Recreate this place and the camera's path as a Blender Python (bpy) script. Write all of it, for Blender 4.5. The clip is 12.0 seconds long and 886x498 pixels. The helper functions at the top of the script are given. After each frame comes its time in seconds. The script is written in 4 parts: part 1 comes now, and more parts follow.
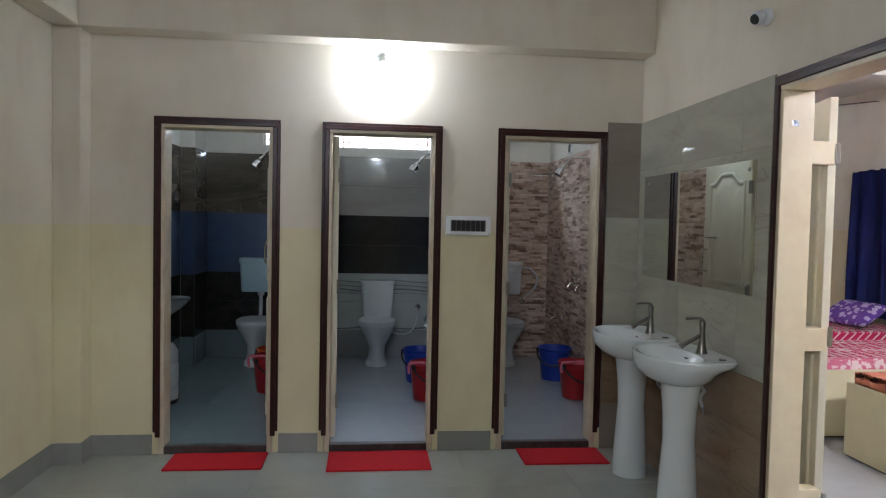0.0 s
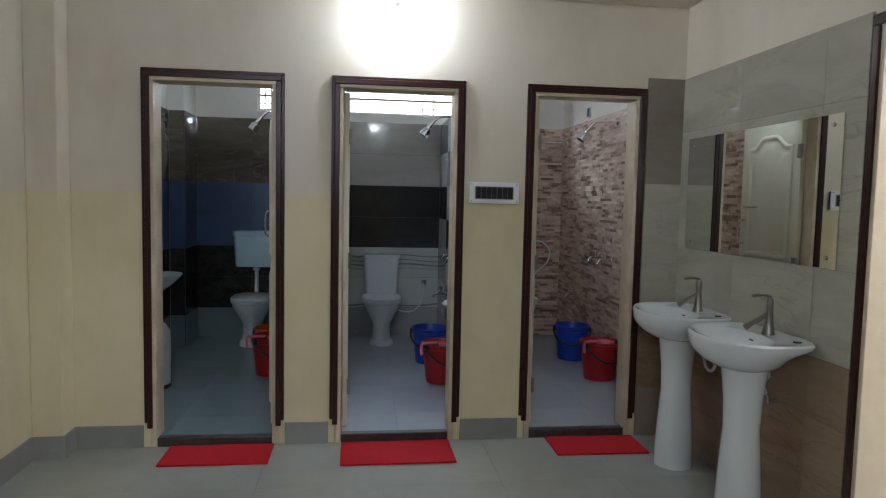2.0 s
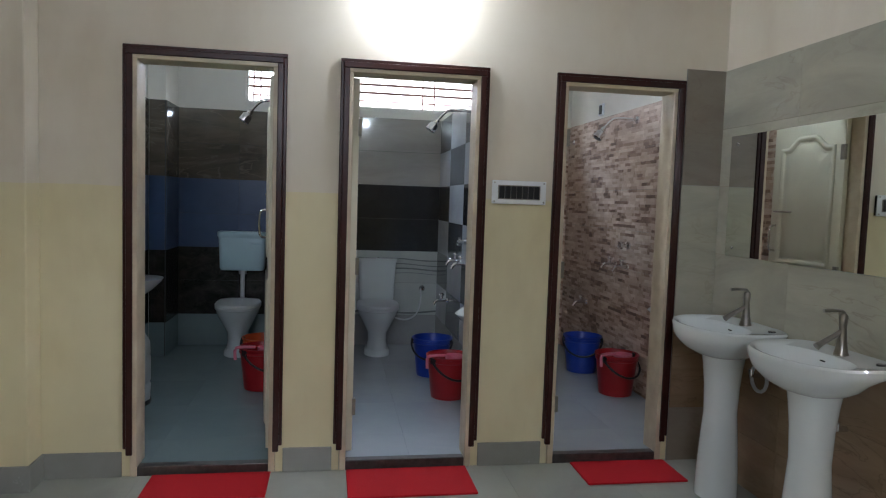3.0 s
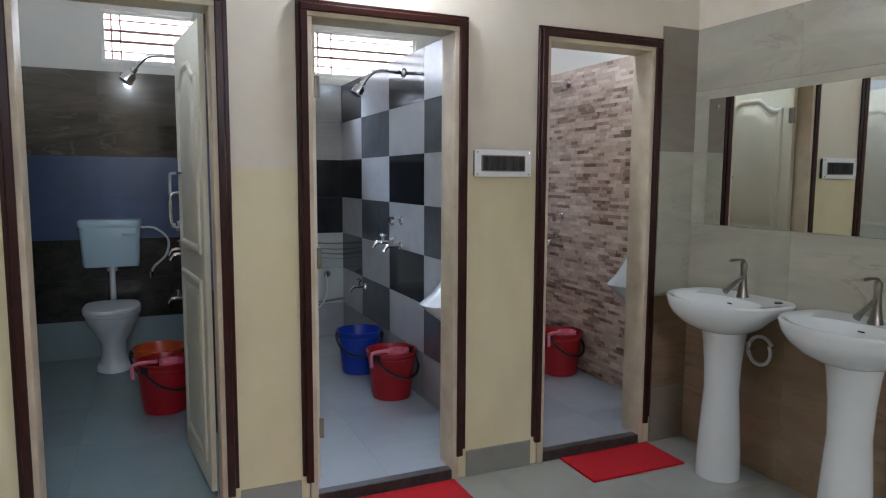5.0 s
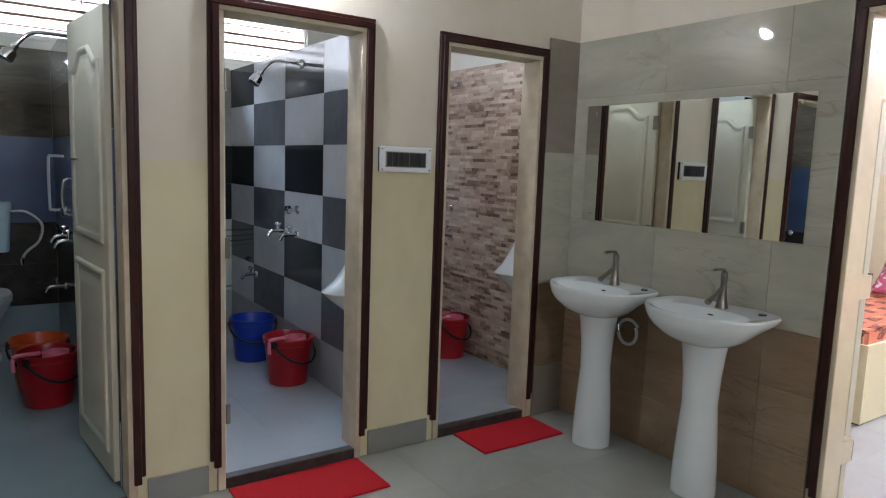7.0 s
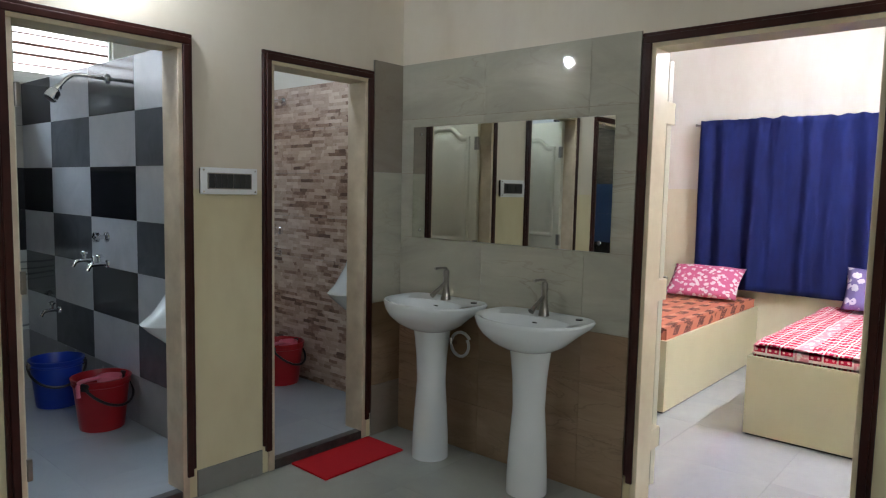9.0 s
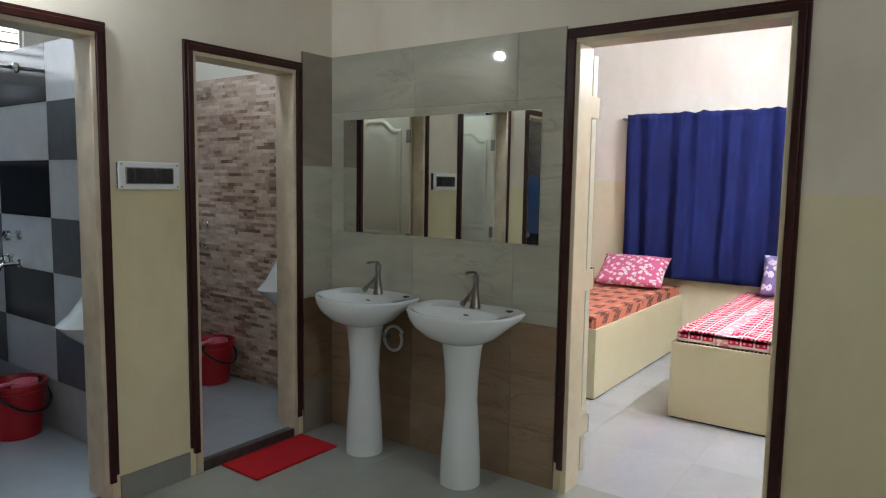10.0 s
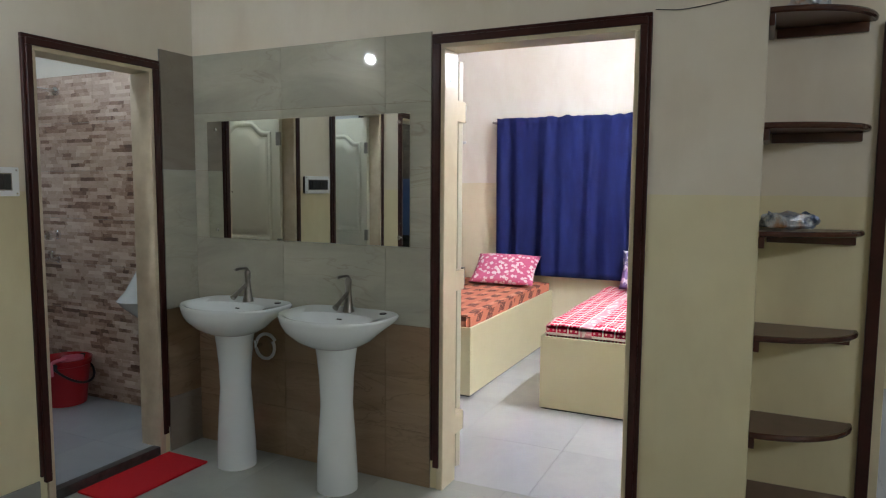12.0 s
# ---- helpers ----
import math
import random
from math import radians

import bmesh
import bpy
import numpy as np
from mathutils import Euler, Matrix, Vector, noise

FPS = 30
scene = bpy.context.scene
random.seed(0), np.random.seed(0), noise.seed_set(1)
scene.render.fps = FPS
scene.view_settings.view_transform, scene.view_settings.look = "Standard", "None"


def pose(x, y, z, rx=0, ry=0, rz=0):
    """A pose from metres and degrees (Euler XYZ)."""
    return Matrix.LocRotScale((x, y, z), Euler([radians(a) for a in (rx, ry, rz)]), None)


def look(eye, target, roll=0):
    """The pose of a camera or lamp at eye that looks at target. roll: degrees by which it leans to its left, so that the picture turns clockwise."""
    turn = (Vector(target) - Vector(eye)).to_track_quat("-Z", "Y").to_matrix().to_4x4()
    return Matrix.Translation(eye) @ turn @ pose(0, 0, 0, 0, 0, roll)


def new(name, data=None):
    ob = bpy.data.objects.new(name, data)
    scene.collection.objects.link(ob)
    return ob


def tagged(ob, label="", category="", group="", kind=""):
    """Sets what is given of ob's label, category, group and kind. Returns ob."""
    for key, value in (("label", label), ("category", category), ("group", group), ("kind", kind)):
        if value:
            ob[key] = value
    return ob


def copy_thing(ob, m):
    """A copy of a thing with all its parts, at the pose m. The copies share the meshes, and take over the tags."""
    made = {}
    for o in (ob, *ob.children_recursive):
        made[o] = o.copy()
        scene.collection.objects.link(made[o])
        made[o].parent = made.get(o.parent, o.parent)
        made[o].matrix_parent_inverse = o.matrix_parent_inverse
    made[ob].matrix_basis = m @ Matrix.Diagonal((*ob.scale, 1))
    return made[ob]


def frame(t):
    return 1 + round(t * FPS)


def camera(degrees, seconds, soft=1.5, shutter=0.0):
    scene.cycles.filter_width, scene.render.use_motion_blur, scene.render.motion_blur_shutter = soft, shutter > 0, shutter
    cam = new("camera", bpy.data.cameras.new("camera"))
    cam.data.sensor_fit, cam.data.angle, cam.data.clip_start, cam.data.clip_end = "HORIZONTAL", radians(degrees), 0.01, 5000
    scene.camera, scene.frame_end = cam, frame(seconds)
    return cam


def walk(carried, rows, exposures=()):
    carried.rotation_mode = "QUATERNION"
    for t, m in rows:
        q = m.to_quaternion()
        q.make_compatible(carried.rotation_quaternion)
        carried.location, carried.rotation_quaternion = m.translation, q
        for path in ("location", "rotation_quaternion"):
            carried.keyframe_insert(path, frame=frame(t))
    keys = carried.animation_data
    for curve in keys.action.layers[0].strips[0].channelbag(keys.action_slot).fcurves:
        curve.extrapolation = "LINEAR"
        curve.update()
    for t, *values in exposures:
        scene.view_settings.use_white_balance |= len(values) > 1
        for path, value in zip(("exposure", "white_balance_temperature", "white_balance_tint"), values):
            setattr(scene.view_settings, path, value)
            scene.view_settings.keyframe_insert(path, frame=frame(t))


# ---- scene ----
cam = camera(67.0, 12.0, 1.15)
PATH = [
    (0, (-0.009, -0.034, 1.476), (0.199, 1.954, 1.401), 1.2),
    (0.5, (0.047, 0.004, 1.48), (0.216, 1.995, 1.401), 1.2),
    (1, (0.028, 0.086, 1.456), (0.196, 2.075, 1.331), 1.6),
    (1.5, (-0.106, 0.266, 1.449), (0.144, 2.247, 1.327), 1.3),
    (2, (-0.18, 0.41, 1.424), (0.071, 2.389, 1.276), 1.2),
    (2.5, (-0.262, 0.643, 1.4), (0.025, 2.617, 1.259), 1.4),
    (3, (-0.354, 0.833, 1.403), (-0.031, 2.802, 1.264), 1.9),
    (5, (-0.895, 1.533, 1.398), (-0.092, 3.352, 1.188), 0.3),
    (5.5, (-1.012, 1.606, 1.427), (-0.081, 3.362, 1.205), 3.2),
    (6, (-1.042, 1.5, 1.434), (0.022, 3.178, 1.209), 1.5),
    (6.5, (-1.089, 1.431, 1.441), (-0.006, 3.095, 1.194), 1.9),
    (8.5, (-1.103, 1.464, 1.448), (0.299, 2.878, 1.262), 1.2),
    (9, (-1.103, 1.44, 1.448), (0.4, 2.747, 1.272), 1.2),
    (9.5, (-1.09, 1.429, 1.444), (0.494, 2.636, 1.265), 1.1),
    (10, (-1.075, 1.414, 1.454), (0.541, 2.577, 1.259), 0.9),
    (10.5, (-1.077, 1.415, 1.447), (0.588, 2.508, 1.269), 1.0),
    (11, (-1.066, 1.398, 1.457), (0.657, 2.399, 1.285), 0.8),
    (11.5, (-1.069, 1.39, 1.456), (0.697, 2.313, 1.282), 0.8),
    (12, (-1.06, 1.369, 1.457), (0.736, 2.229, 1.273), 0.4),
]
walk(cam, [(t, look(eye, target, roll)) for t, eye, target, roll in PATH],
     exposures=[(0, 0.05, 6050, 18), (1.5, 0.08, 6050, 18), (3, 0.22, 6050, 18), (5, 0.58, 6050, 21), (6.5, 0.48, 6100, 20), (8.5, 0.15, 6150, 17), (10, 0.08, 6200, 14), (12, 0.08, 6200, 14)])

# ---- world and lights ----
world = bpy.data.worlds.new("world")
scene.world = world
world.use_nodes = True
wn = world.node_tree
sky = wn.nodes.new("ShaderNodeTexSky")
sky.sky_type, sky.sun_disc = "NISHITA", False
sky.sun_elevation, sky.sun_rotation = radians(50), radians(20)
wn.links.new(sky.outputs[0], wn.nodes["Background"].inputs[0])
wn.nodes["Background"].inputs[1].default_value = 0.12
sun = new("sun", bpy.data.lights.new("sun", "SUN"))
sun.data.energy, sun.data.angle, sun.data.color = 1.2, radians(10), (1, 0.96, 0.9)
sun.matrix_world = pose(0, 0, 10, 40, 0, -160)


def area_lamp(name, at, target, w, h, watts, colour):
    """A rectangular lamp: daylight outside the vent, or added fill in unseen openings."""
    ob = new(name, bpy.data.lights.new(name, "AREA"))
    ob.data.shape, ob.data.size, ob.data.size_y = "RECTANGLE", w, h
    ob.data.energy, ob.data.color = watts, colour
    ob.matrix_world = look(at, target)
    return ob


area_lamp("daylight_vent", (0.5, 8.45, 3.5), (0.5, 7.1, 2.45), 6.0, 1.0, 750, (0.66, 0.87, 1.0))
# added fill for the hall, from an unseen slot behind the camera
area_lamp("daylight_hall_window", (-1.0, -2.24, 2.77), (-0.6, 3, 0.9), 1.5, 0.26, 40, (0.86, 0.94, 1.0))
# added fill that brightens the side room from an unseen opening
area_lamp("daylight_side_room", (4.6, 0.3, 1.6), (2.3, 0.5, 1.0), 0.8, 1.1, 12, (0.85, 0.93, 1.0))


# ---- materials ----
class Nodes:
    """A principled material with a few shortcuts."""

    def __init__(self, name, rough=0.5, metal=0.0, spec=0.5):
        self.mat = bpy.data.materials.new(name)
        self.mat.use_nodes = True
        self.t = self.mat.node_tree
        self.b = self.t.nodes["Principled BSDF"]
        self.b.inputs["Roughness"].default_value = rough
        self.b.inputs["Metallic"].default_value = metal
        self.b.inputs["Specular IOR Level"].default_value = spec
        self.where = self.t.nodes.new("ShaderNodeNewGeometry").outputs["Position"]

    def link(self, a, b):
        self.t.links.new(a, b)

    def mapping(self, scale=(1, 1, 1), rot=(0, 0, 0), source=None):
        n = self.t.nodes.new("ShaderNodeMapping")
        n.inputs["Scale"].default_value = scale
        n.inputs["Rotation"].default_value = rot
        self.link(source or self.where, n.inputs["Vector"])
        return n.outputs[0]

    def noise(self, scale, detail=4, vec=None, rough=0.55, distort=0.0):
        n = self.t.nodes.new("ShaderNodeTexNoise")
        n.inputs["Scale"].default_value, n.inputs["Detail"].default_value = scale, detail
        n.inputs["Roughness"].default_value, n.inputs["Distortion"].default_value = rough, distort
        self.link(vec or self.where, n.inputs["Vector"])
        return n.outputs["Fac"]

    def ramp(self, fac, stops):
        n = self.t.nodes.new("ShaderNodeValToRGB")
        e = n.color_ramp.elements
        while len(e) < len(stops):
            e.new(0.5)
        for el, (p, c) in zip(e, stops):
            el.position, el.color = p, (*c, 1)
        self.link(fac, n.inputs[0])
        return n.outputs[0]

    def mix(self, fac, a, b, mode="MIX"):
        n = self.t.nodes.new("ShaderNodeMix")
        n.data_type, n.blend_type = "RGBA", mode
        for sock, v in ((n.inputs[0], fac), (n.inputs[6], a), (n.inputs[7], b)):
            if isinstance(v, (int, float)):
                sock.default_value = v
            elif isinstance(v, tuple):
                sock.default_value = (*v, 1)
            else:
                self.link(v, sock)
        return n.outputs[2]

    def math(self, op, a, b=0.0):
        n = self.t.nodes.new("ShaderNodeMath")
        n.operation = op
        for sock, v in ((n.inputs[0], a), (n.inputs[1], b)):
            if isinstance(v, (int, float)):
                sock.default_value = v
            else:
                self.link(v, sock)
        return n.outputs[0]

    def split(self, vec):
        n = self.t.nodes.new("ShaderNodeSeparateXYZ")
        self.link(vec, n.inputs[0])
        return n.outputs

    def random(self):
        return self.t.nodes.new("ShaderNodeObjectInfo").outputs["Random"]

    def bump(self, height, strength=0.1, distance=0.01):
        n = self.t.nodes.new("ShaderNodeBump")
        n.inputs["Strength"].default_value, n.inputs["Distance"].default_value = strength, distance
        self.link(height, n.inputs["Height"])
        self.link(n.outputs[0], self.b.inputs["Normal"])

    def colour(self, c):
        if isinstance(c, tuple):
            self.b.inputs["Base Color"].default_value = (*c, 1)
        else:
            self.link(c, self.b.inputs["Base Color"])
        return self

    def rough(self, r):
        self.link(r, self.b.inputs["Roughness"])
        return self


def mottled(name, a, b, scale=3.0, rough=0.5, metal=0.0, bump=0.05, fine=60.0, spec=0.5):
    """Colour that drifts between a and b, with a fine grain in the relief."""
    n = Nodes(name, rough, metal, spec)
    fac = n.ramp(n.noise(scale, 5), [(0.3, (0, 0, 0)), (0.7, (1, 1, 1))])
    n.colour(n.mix(fac, a, b))
    if bump:
        n.bump(n.noise(fine, 3), bump, 0.004)
    return n.mat


def paint(name, upper, lower, line):
    """Distemper in two tones that meet at a level, with roller texture and faint smudges."""
    n = Nodes(name, 0.55, 0, 0.35)
    z = n.split(n.where)[2]
    edge = n.math("GREATER_THAN", n.math("ADD", z, n.math("MULTIPLY", n.noise(3, 2), 0.02)), line + 0.01)
    base = n.mix(edge, lower, upper)
    smudge = n.ramp(n.noise(1.3, 6), [(0.35, (0.9, 0.88, 0.84)), (0.65, (1, 1, 1))])
    low = n.ramp(n.noise(5, 5, n.mapping((1, 1, 0.35))), [(0.28, (0.94, 0.92, 0.9)), (0.5, (1, 1, 1))])
    n.colour(n.mix(1.0, n.mix(1.0, base, smudge, "MULTIPLY"), low, "MULTIPLY"))
    n.bump(n.noise(140, 3), 0.12, 0.002)
    return n.mat


def marble(name, a, b, vein, stretch=(1, 1, 4), rough=0.18, scale=1.6, amount=0.5):
    """Glazed tile printed with drifting bands and thin veins, each piece a little apart in tone."""
    n = Nodes(name, rough, 0, 0.5)
    v = n.mapping(stretch)
    shift = n.t.nodes.new("ShaderNodeVectorMath")
    shift.operation = "ADD"
    n.link(v, shift.inputs[0])
    n.link(n.math("MULTIPLY", n.random(), 7.0), shift.inputs[1])
    v = shift.outputs[0]
    body = n.ramp(n.noise(scale, 7, v, 0.62, 0.8), [(0.3, a), (0.7, b)])
    line = n.math("ABSOLUTE", n.math("SUBTRACT", n.noise(scale * 0.9, 4, v, 0.5, 1.6), 0.5))
    thin = n.ramp(line, [(0.0, (1, 1, 1)), (0.018, (0, 0, 0))])
    patch = n.ramp(n.noise(1.1, 2), [(0.45, (0, 0, 0)), (0.62, (1, 1, 1))])
    keep = n.math("MULTIPLY", n.math("MULTIPLY", thin, patch), amount)
    tone = n.ramp(n.random(), [(0.0, (0.93, 0.93, 0.93)), (1.0, (1, 1, 1))])
    n.colour(n.mix(1.0, n.mix(keep, body, vein), tone, "MULTIPLY"))
    n.rough(n.ramp(n.noise(9, 4), [(0.3, (rough * 0.95,) * 3), (0.7, (rough * 1.1,) * 3)]))
    n.bump(n.noise(25, 2), 0.03, 0.002)
    return n.mat


def stacked_stone(name, axis):
    """Ceramic tile printed with a stack of thin stone strips; axis: which way the courses run."""
    n = Nodes(name, 0.42, 0, 0.4)
    p = n.split(n.where)
    along = n.math("ADD", p[axis], n.math("MULTIPLY", n.noise(22, 2), 0.06))
    level = n.math("ADD", p[2], n.math("MULTIPLY", n.noise(26, 2, n.mapping((1, 1, 0.2))), 0.008))
    layers = []
    for w, h in ((0.13, 0.0225), (0.235, 0.045), (0.085, 0.0225)):
        row = n.math("FLOOR", n.math("DIVIDE", level, h))
        jog = n.t.nodes.new("ShaderNodeTexWhiteNoise")
        jog.noise_dimensions = "1D"
        n.link(n.math("ADD", row, w), jog.inputs["W"])
        col = n.math("FLOOR", n.math("ADD", n.math("DIVIDE", along, w), n.math("MULTIPLY", jog.outputs["Value"], 5.0)))
        c = n.t.nodes.new("ShaderNodeCombineXYZ")
        n.link(col, c.inputs[0])
        n.link(row, c.inputs[1])
        tone = n.t.nodes.new("ShaderNodeTexWhiteNoise")
        tone.noise_dimensions = "2D"
        n.link(c.outputs[0], tone.inputs["Vector"])
        layers.append(tone.outputs["Value"])
    fac = n.mix(0.3, n.mix(0.42, layers[0], layers[1]), layers[2])
    fac = n.math("ADD", fac, n.math("MULTIPLY", n.math("SUBTRACT", n.noise(40, 5, n.mapping((1, 1, 5))), 0.5), 0.35))
    n.colour(n.ramp(fac, [(0.14, (0.15, 0.085, 0.06)), (0.32, (0.33, 0.205, 0.145)), (0.45, (0.5, 0.36, 0.275)), (0.62, (0.6, 0.46, 0.37)), (0.85, (0.72, 0.6, 0.51))]))
    n.bump(fac, 0.35, 0.004)
    return n.mat


WALL = paint("cream_distemper", (0.77, 0.704, 0.59), (0.775, 0.703, 0.467), 1.43)
ROOM = paint("pale_distemper", (0.87, 0.84, 0.77), (0.85, 0.79, 0.6), 1.5)
BATH = mottled("white_distemper", (0.8, 0.77, 0.7), (0.74, 0.71, 0.64), 2, 0.6)
CEIL = mottled("ceiling_white", (0.82, 0.8, 0.74), (0.76, 0.74, 0.68), 1.5, 0.7)
FLOOR = marble("vitrified_floor", (0.34, 0.35, 0.32), (0.4, 0.41, 0.37), (0.3, 0.3, 0.27), (1, 1, 1), 0.07, 2.2, 0.1)
GROUT = mottled("pale_grout", (0.4, 0.4, 0.37), (0.33, 0.33, 0.31), 8, 0.85)
BEDGROUT = mottled("bedroom_grout", (0.42, 0.43, 0.44), (0.4, 0.4, 0.41), 8, 0.7)
BATHGROUT = mottled("washroom_grout", (0.42, 0.45, 0.48), (0.4, 0.43, 0.46), 8, 0.7)
BEDFLOOR = marble("bedroom_floor", (0.42, 0.43, 0.445), (0.49, 0.495, 0.505), (0.4, 0.4, 0.41), (1, 1, 1), 0.08, 2.0, 0.2)
BATHFLOOR = marble("bath_floor", (0.41, 0.44, 0.48), (0.46, 0.49, 0.52), (0.35, 0.38, 0.4), (1, 1, 1), 0.2, 2.0, 0.0)
DARKFLOOR = marble("teal_floor", (0.23, 0.3, 0.32), (0.27, 0.34, 0.35), (0.23, 0.28, 0.28), (1, 1, 1), 0.22, 2.0, 0.0)
SKIRT = marble("skirting_tile", (0.27, 0.27, 0.25), (0.34, 0.34, 0.31), (0.3, 0.29, 0.26), (1, 1, 1), 0.25, 2, 0.2)
PALE = marble("pale_marble_tile", (0.36, 0.35, 0.285), (0.5, 0.48, 0.39), (0.16, 0.11, 0.07), (1, 1, 3.5), 0.035, 1.4, 0.32)
TAN = marble("tan_marble_tile", (0.25, 0.168, 0.1), (0.35, 0.25, 0.16), (0.15, 0.1, 0.06), (1, 1, 5), 0.16, 1.6, 0.5)
UMBER = marble("umber_marble_tile", (0.22, 0.18, 0.14), (0.29, 0.25, 0.2), (0.18, 0.13, 0.1), (1, 1, 3), 0.42, 1.6, 0.4)
LIGHT = marble("light_grey_tile", (0.5, 0.5, 0.52), (0.6, 0.6, 0.61), (0.45, 0.45, 0.46), (1, 1, 1), 0.18, 3, 0.1)
SLATE = marble("slate_tile", (0.085, 0.09, 0.1), (0.125, 0.13, 0.14), (0.1, 0.1, 0.11), (1, 1, 1), 0.2, 5, 0.2)
BLACK = marble("black_tile", (0.014, 0.014, 0.017), (0.026, 0.026, 0.03), (0.03, 0.03, 0.03), (1, 1, 1), 0.1, 4, 0.2)
GREYROW = marble("grey_tile", (0.34, 0.34, 0.34), (0.4, 0.4, 0.4), (0.3, 0.3, 0.3), (1, 1, 1), 0.25, 3, 0.1)
BEIGE = marble("beige_tile", (0.33, 0.31, 0.28), (0.4, 0.38, 0.35), (0.28, 0.26, 0.24), (1, 1, 4), 0.09, 2, 0.2)
WHITE_TILE = marble("white_tile", (0.5, 0.54, 0.52), (0.58, 0.61, 0.58), (0.4, 0.42, 0.42), (1, 1, 1), 0.2, 3, 0.1)
BROWN_M = marble("brown_marble_tile", (0.06, 0.05, 0.04), (0.18, 0.15, 0.115), (0.3, 0.26, 0.2), (0.7, 1, 3.2), 0.035, 2.2, 0.7)
NAVY = marble("navy_tile", (0.05, 0.085, 0.17), (0.062, 0.1, 0.2), (0.05, 0.07, 0.13), (1, 1, 1), 0.3, 5, 0.1)
UMBRA = marble("dark_stone_tile", (0.012, 0.012, 0.011), (0.06, 0.054, 0.046), (0.1, 0.09, 0.075), (1, 1, 1.4), 0.2, 6, 0.5)
STONE_X = stacked_stone("stacked_stone_across", 0)
STONE_Y = stacked_stone("stacked_stone_along", 1)
BROWN = mottled("brown_enamel", (0.048, 0.012, 0.009), (0.028, 0.008, 0.006), 12, 0.3, 0, 0.08, 40, 0.3)
CREAM = mottled("cream_enamel", (0.68, 0.6, 0.42), (0.6, 0.5, 0.34), 7, 0.3, 0, 0.06, 50)
GRIMY = mottled("grimy_cream_enamel", (0.68, 0.58, 0.43), (0.52, 0.42, 0.3), 9, 0.4, 0, 0.1, 50)
LEAF = mottled("cream_door_paint", (0.7, 0.66, 0.53), (0.64, 0.6, 0.47), 4, 0.38, 0, 0.05, 90)
SILL = mottled("dark_granite", (0.035, 0.03, 0.028), (0.075, 0.065, 0.06), 30, 0.3)
CERAMIC = mottled("white_vitreous_china", (0.73, 0.77, 0.77), (0.69, 0.73, 0.73), 2, 0.08, 0, 0.0)
PLASTIC = mottled("white_plastic", (0.72, 0.74, 0.75), (0.66, 0.68, 0.7), 4, 0.3, 0, 0.0)
CHROME = mottled("chrome", (0.78, 0.78, 0.79), (0.68, 0.68, 0.7), 30, 0.12, 1.0, 0.0)
NICKEL = mottled("brushed_nickel", (0.34, 0.32, 0.29), (0.28, 0.26, 0.24), 30, 0.28, 1.0, 0.0)
AQUA = mottled("pale_aqua_plastic", (0.5, 0.68, 0.74), (0.45, 0.62, 0.69), 4, 0.3, 0, 0.0)
RED = mottled("red_plastic", (0.4, 0.009, 0.015), (0.34, 0.008, 0.012), 5, 0.32, 0, 0.0)
ORANGE = mottled("orange_plastic", (0.62, 0.1, 0.02), (0.52, 0.07, 0.015), 5, 0.35, 0, 0.0)
BLUE = mottled("blue_plastic", (0.012, 0.05, 0.42), (0.01, 0.04, 0.34), 5, 0.32, 0, 0.0)
PINK = mottled("pink_plastic", (0.8, 0.22, 0.3), (0.72, 0.18, 0.26), 9, 0.4, 0, 0.0)
DARK = mottled("black_plastic", (0.012, 0.012, 0.013), (0.02, 0.02, 0.022), 9, 0.3, 0, 0.0)
RUBBER = mottled("dark_hole", (0.006, 0.006, 0.006), (0.01, 0.01, 0.01), 9, 0.6, 0, 0.0)
WOOD = mottled("varnished_red_wood", (0.085, 0.03, 0.018), (0.05, 0.018, 0.012), 15, 0.22, 0, 0.05, 60)
SHELFTOP = mottled("brown_laminate", (0.17, 0.1, 0.08), (0.13, 0.08, 0.06), 15, 0.3, 0, 0.03, 60)
BOX = mottled("cream_laminate", (0.72, 0.66, 0.44), (0.68, 0.62, 0.4), 3, 0.4, 0, 0.02, 90)
LATTICE = mottled("salmon_grille_paint", (0.4, 0.21, 0.15), (0.28, 0.14, 0.1), 9, 0.6)

mir = Nodes("mirror_silver", 0.015, 1.0)
mir.colour((0.83, 0.86, 0.82))
MIRROR = mir.mat
wear = Nodes("tin_foil", 0.35, 0.6)
wear.colour(wear.ramp(wear.noise(18, 4), [(0.35, (0.1, 0.13, 0.2)), (0.5, (0.6, 0.62, 0.66)), (0.7, (0.5, 0.25, 0.1))]))
wear.bump(wear.noise(40, 3), 0.8, 0.01)
FOIL = wear.mat

rug = Nodes("red_ribbed_mat", 0.9, 0, 0.2)
rug.colour(rug.ramp(rug.noise(160, 4), [(0.25, (0.36, 0.008, 0.012)), (0.75, (0.62, 0.02, 0.028))]))
rug.bump(rug.noise(220, 3), 0.7, 0.004)
MAT = rug.mat

cloth = Nodes("navy_curtain_cloth", 0.85, 0, 0.2)
# upright tone streaks put the folds' shade into the cloth colour
cloth.colour(cloth.ramp(cloth.noise(2.5, 5, cloth.mapping((1, 4, 1))), [(0.3, (0.005, 0.008, 0.058)), (0.75, (0.01, 0.018, 0.105))]))
cloth.bump(cloth.noise(300, 2), 0.3, 0.002)
CURTAIN = cloth.mat


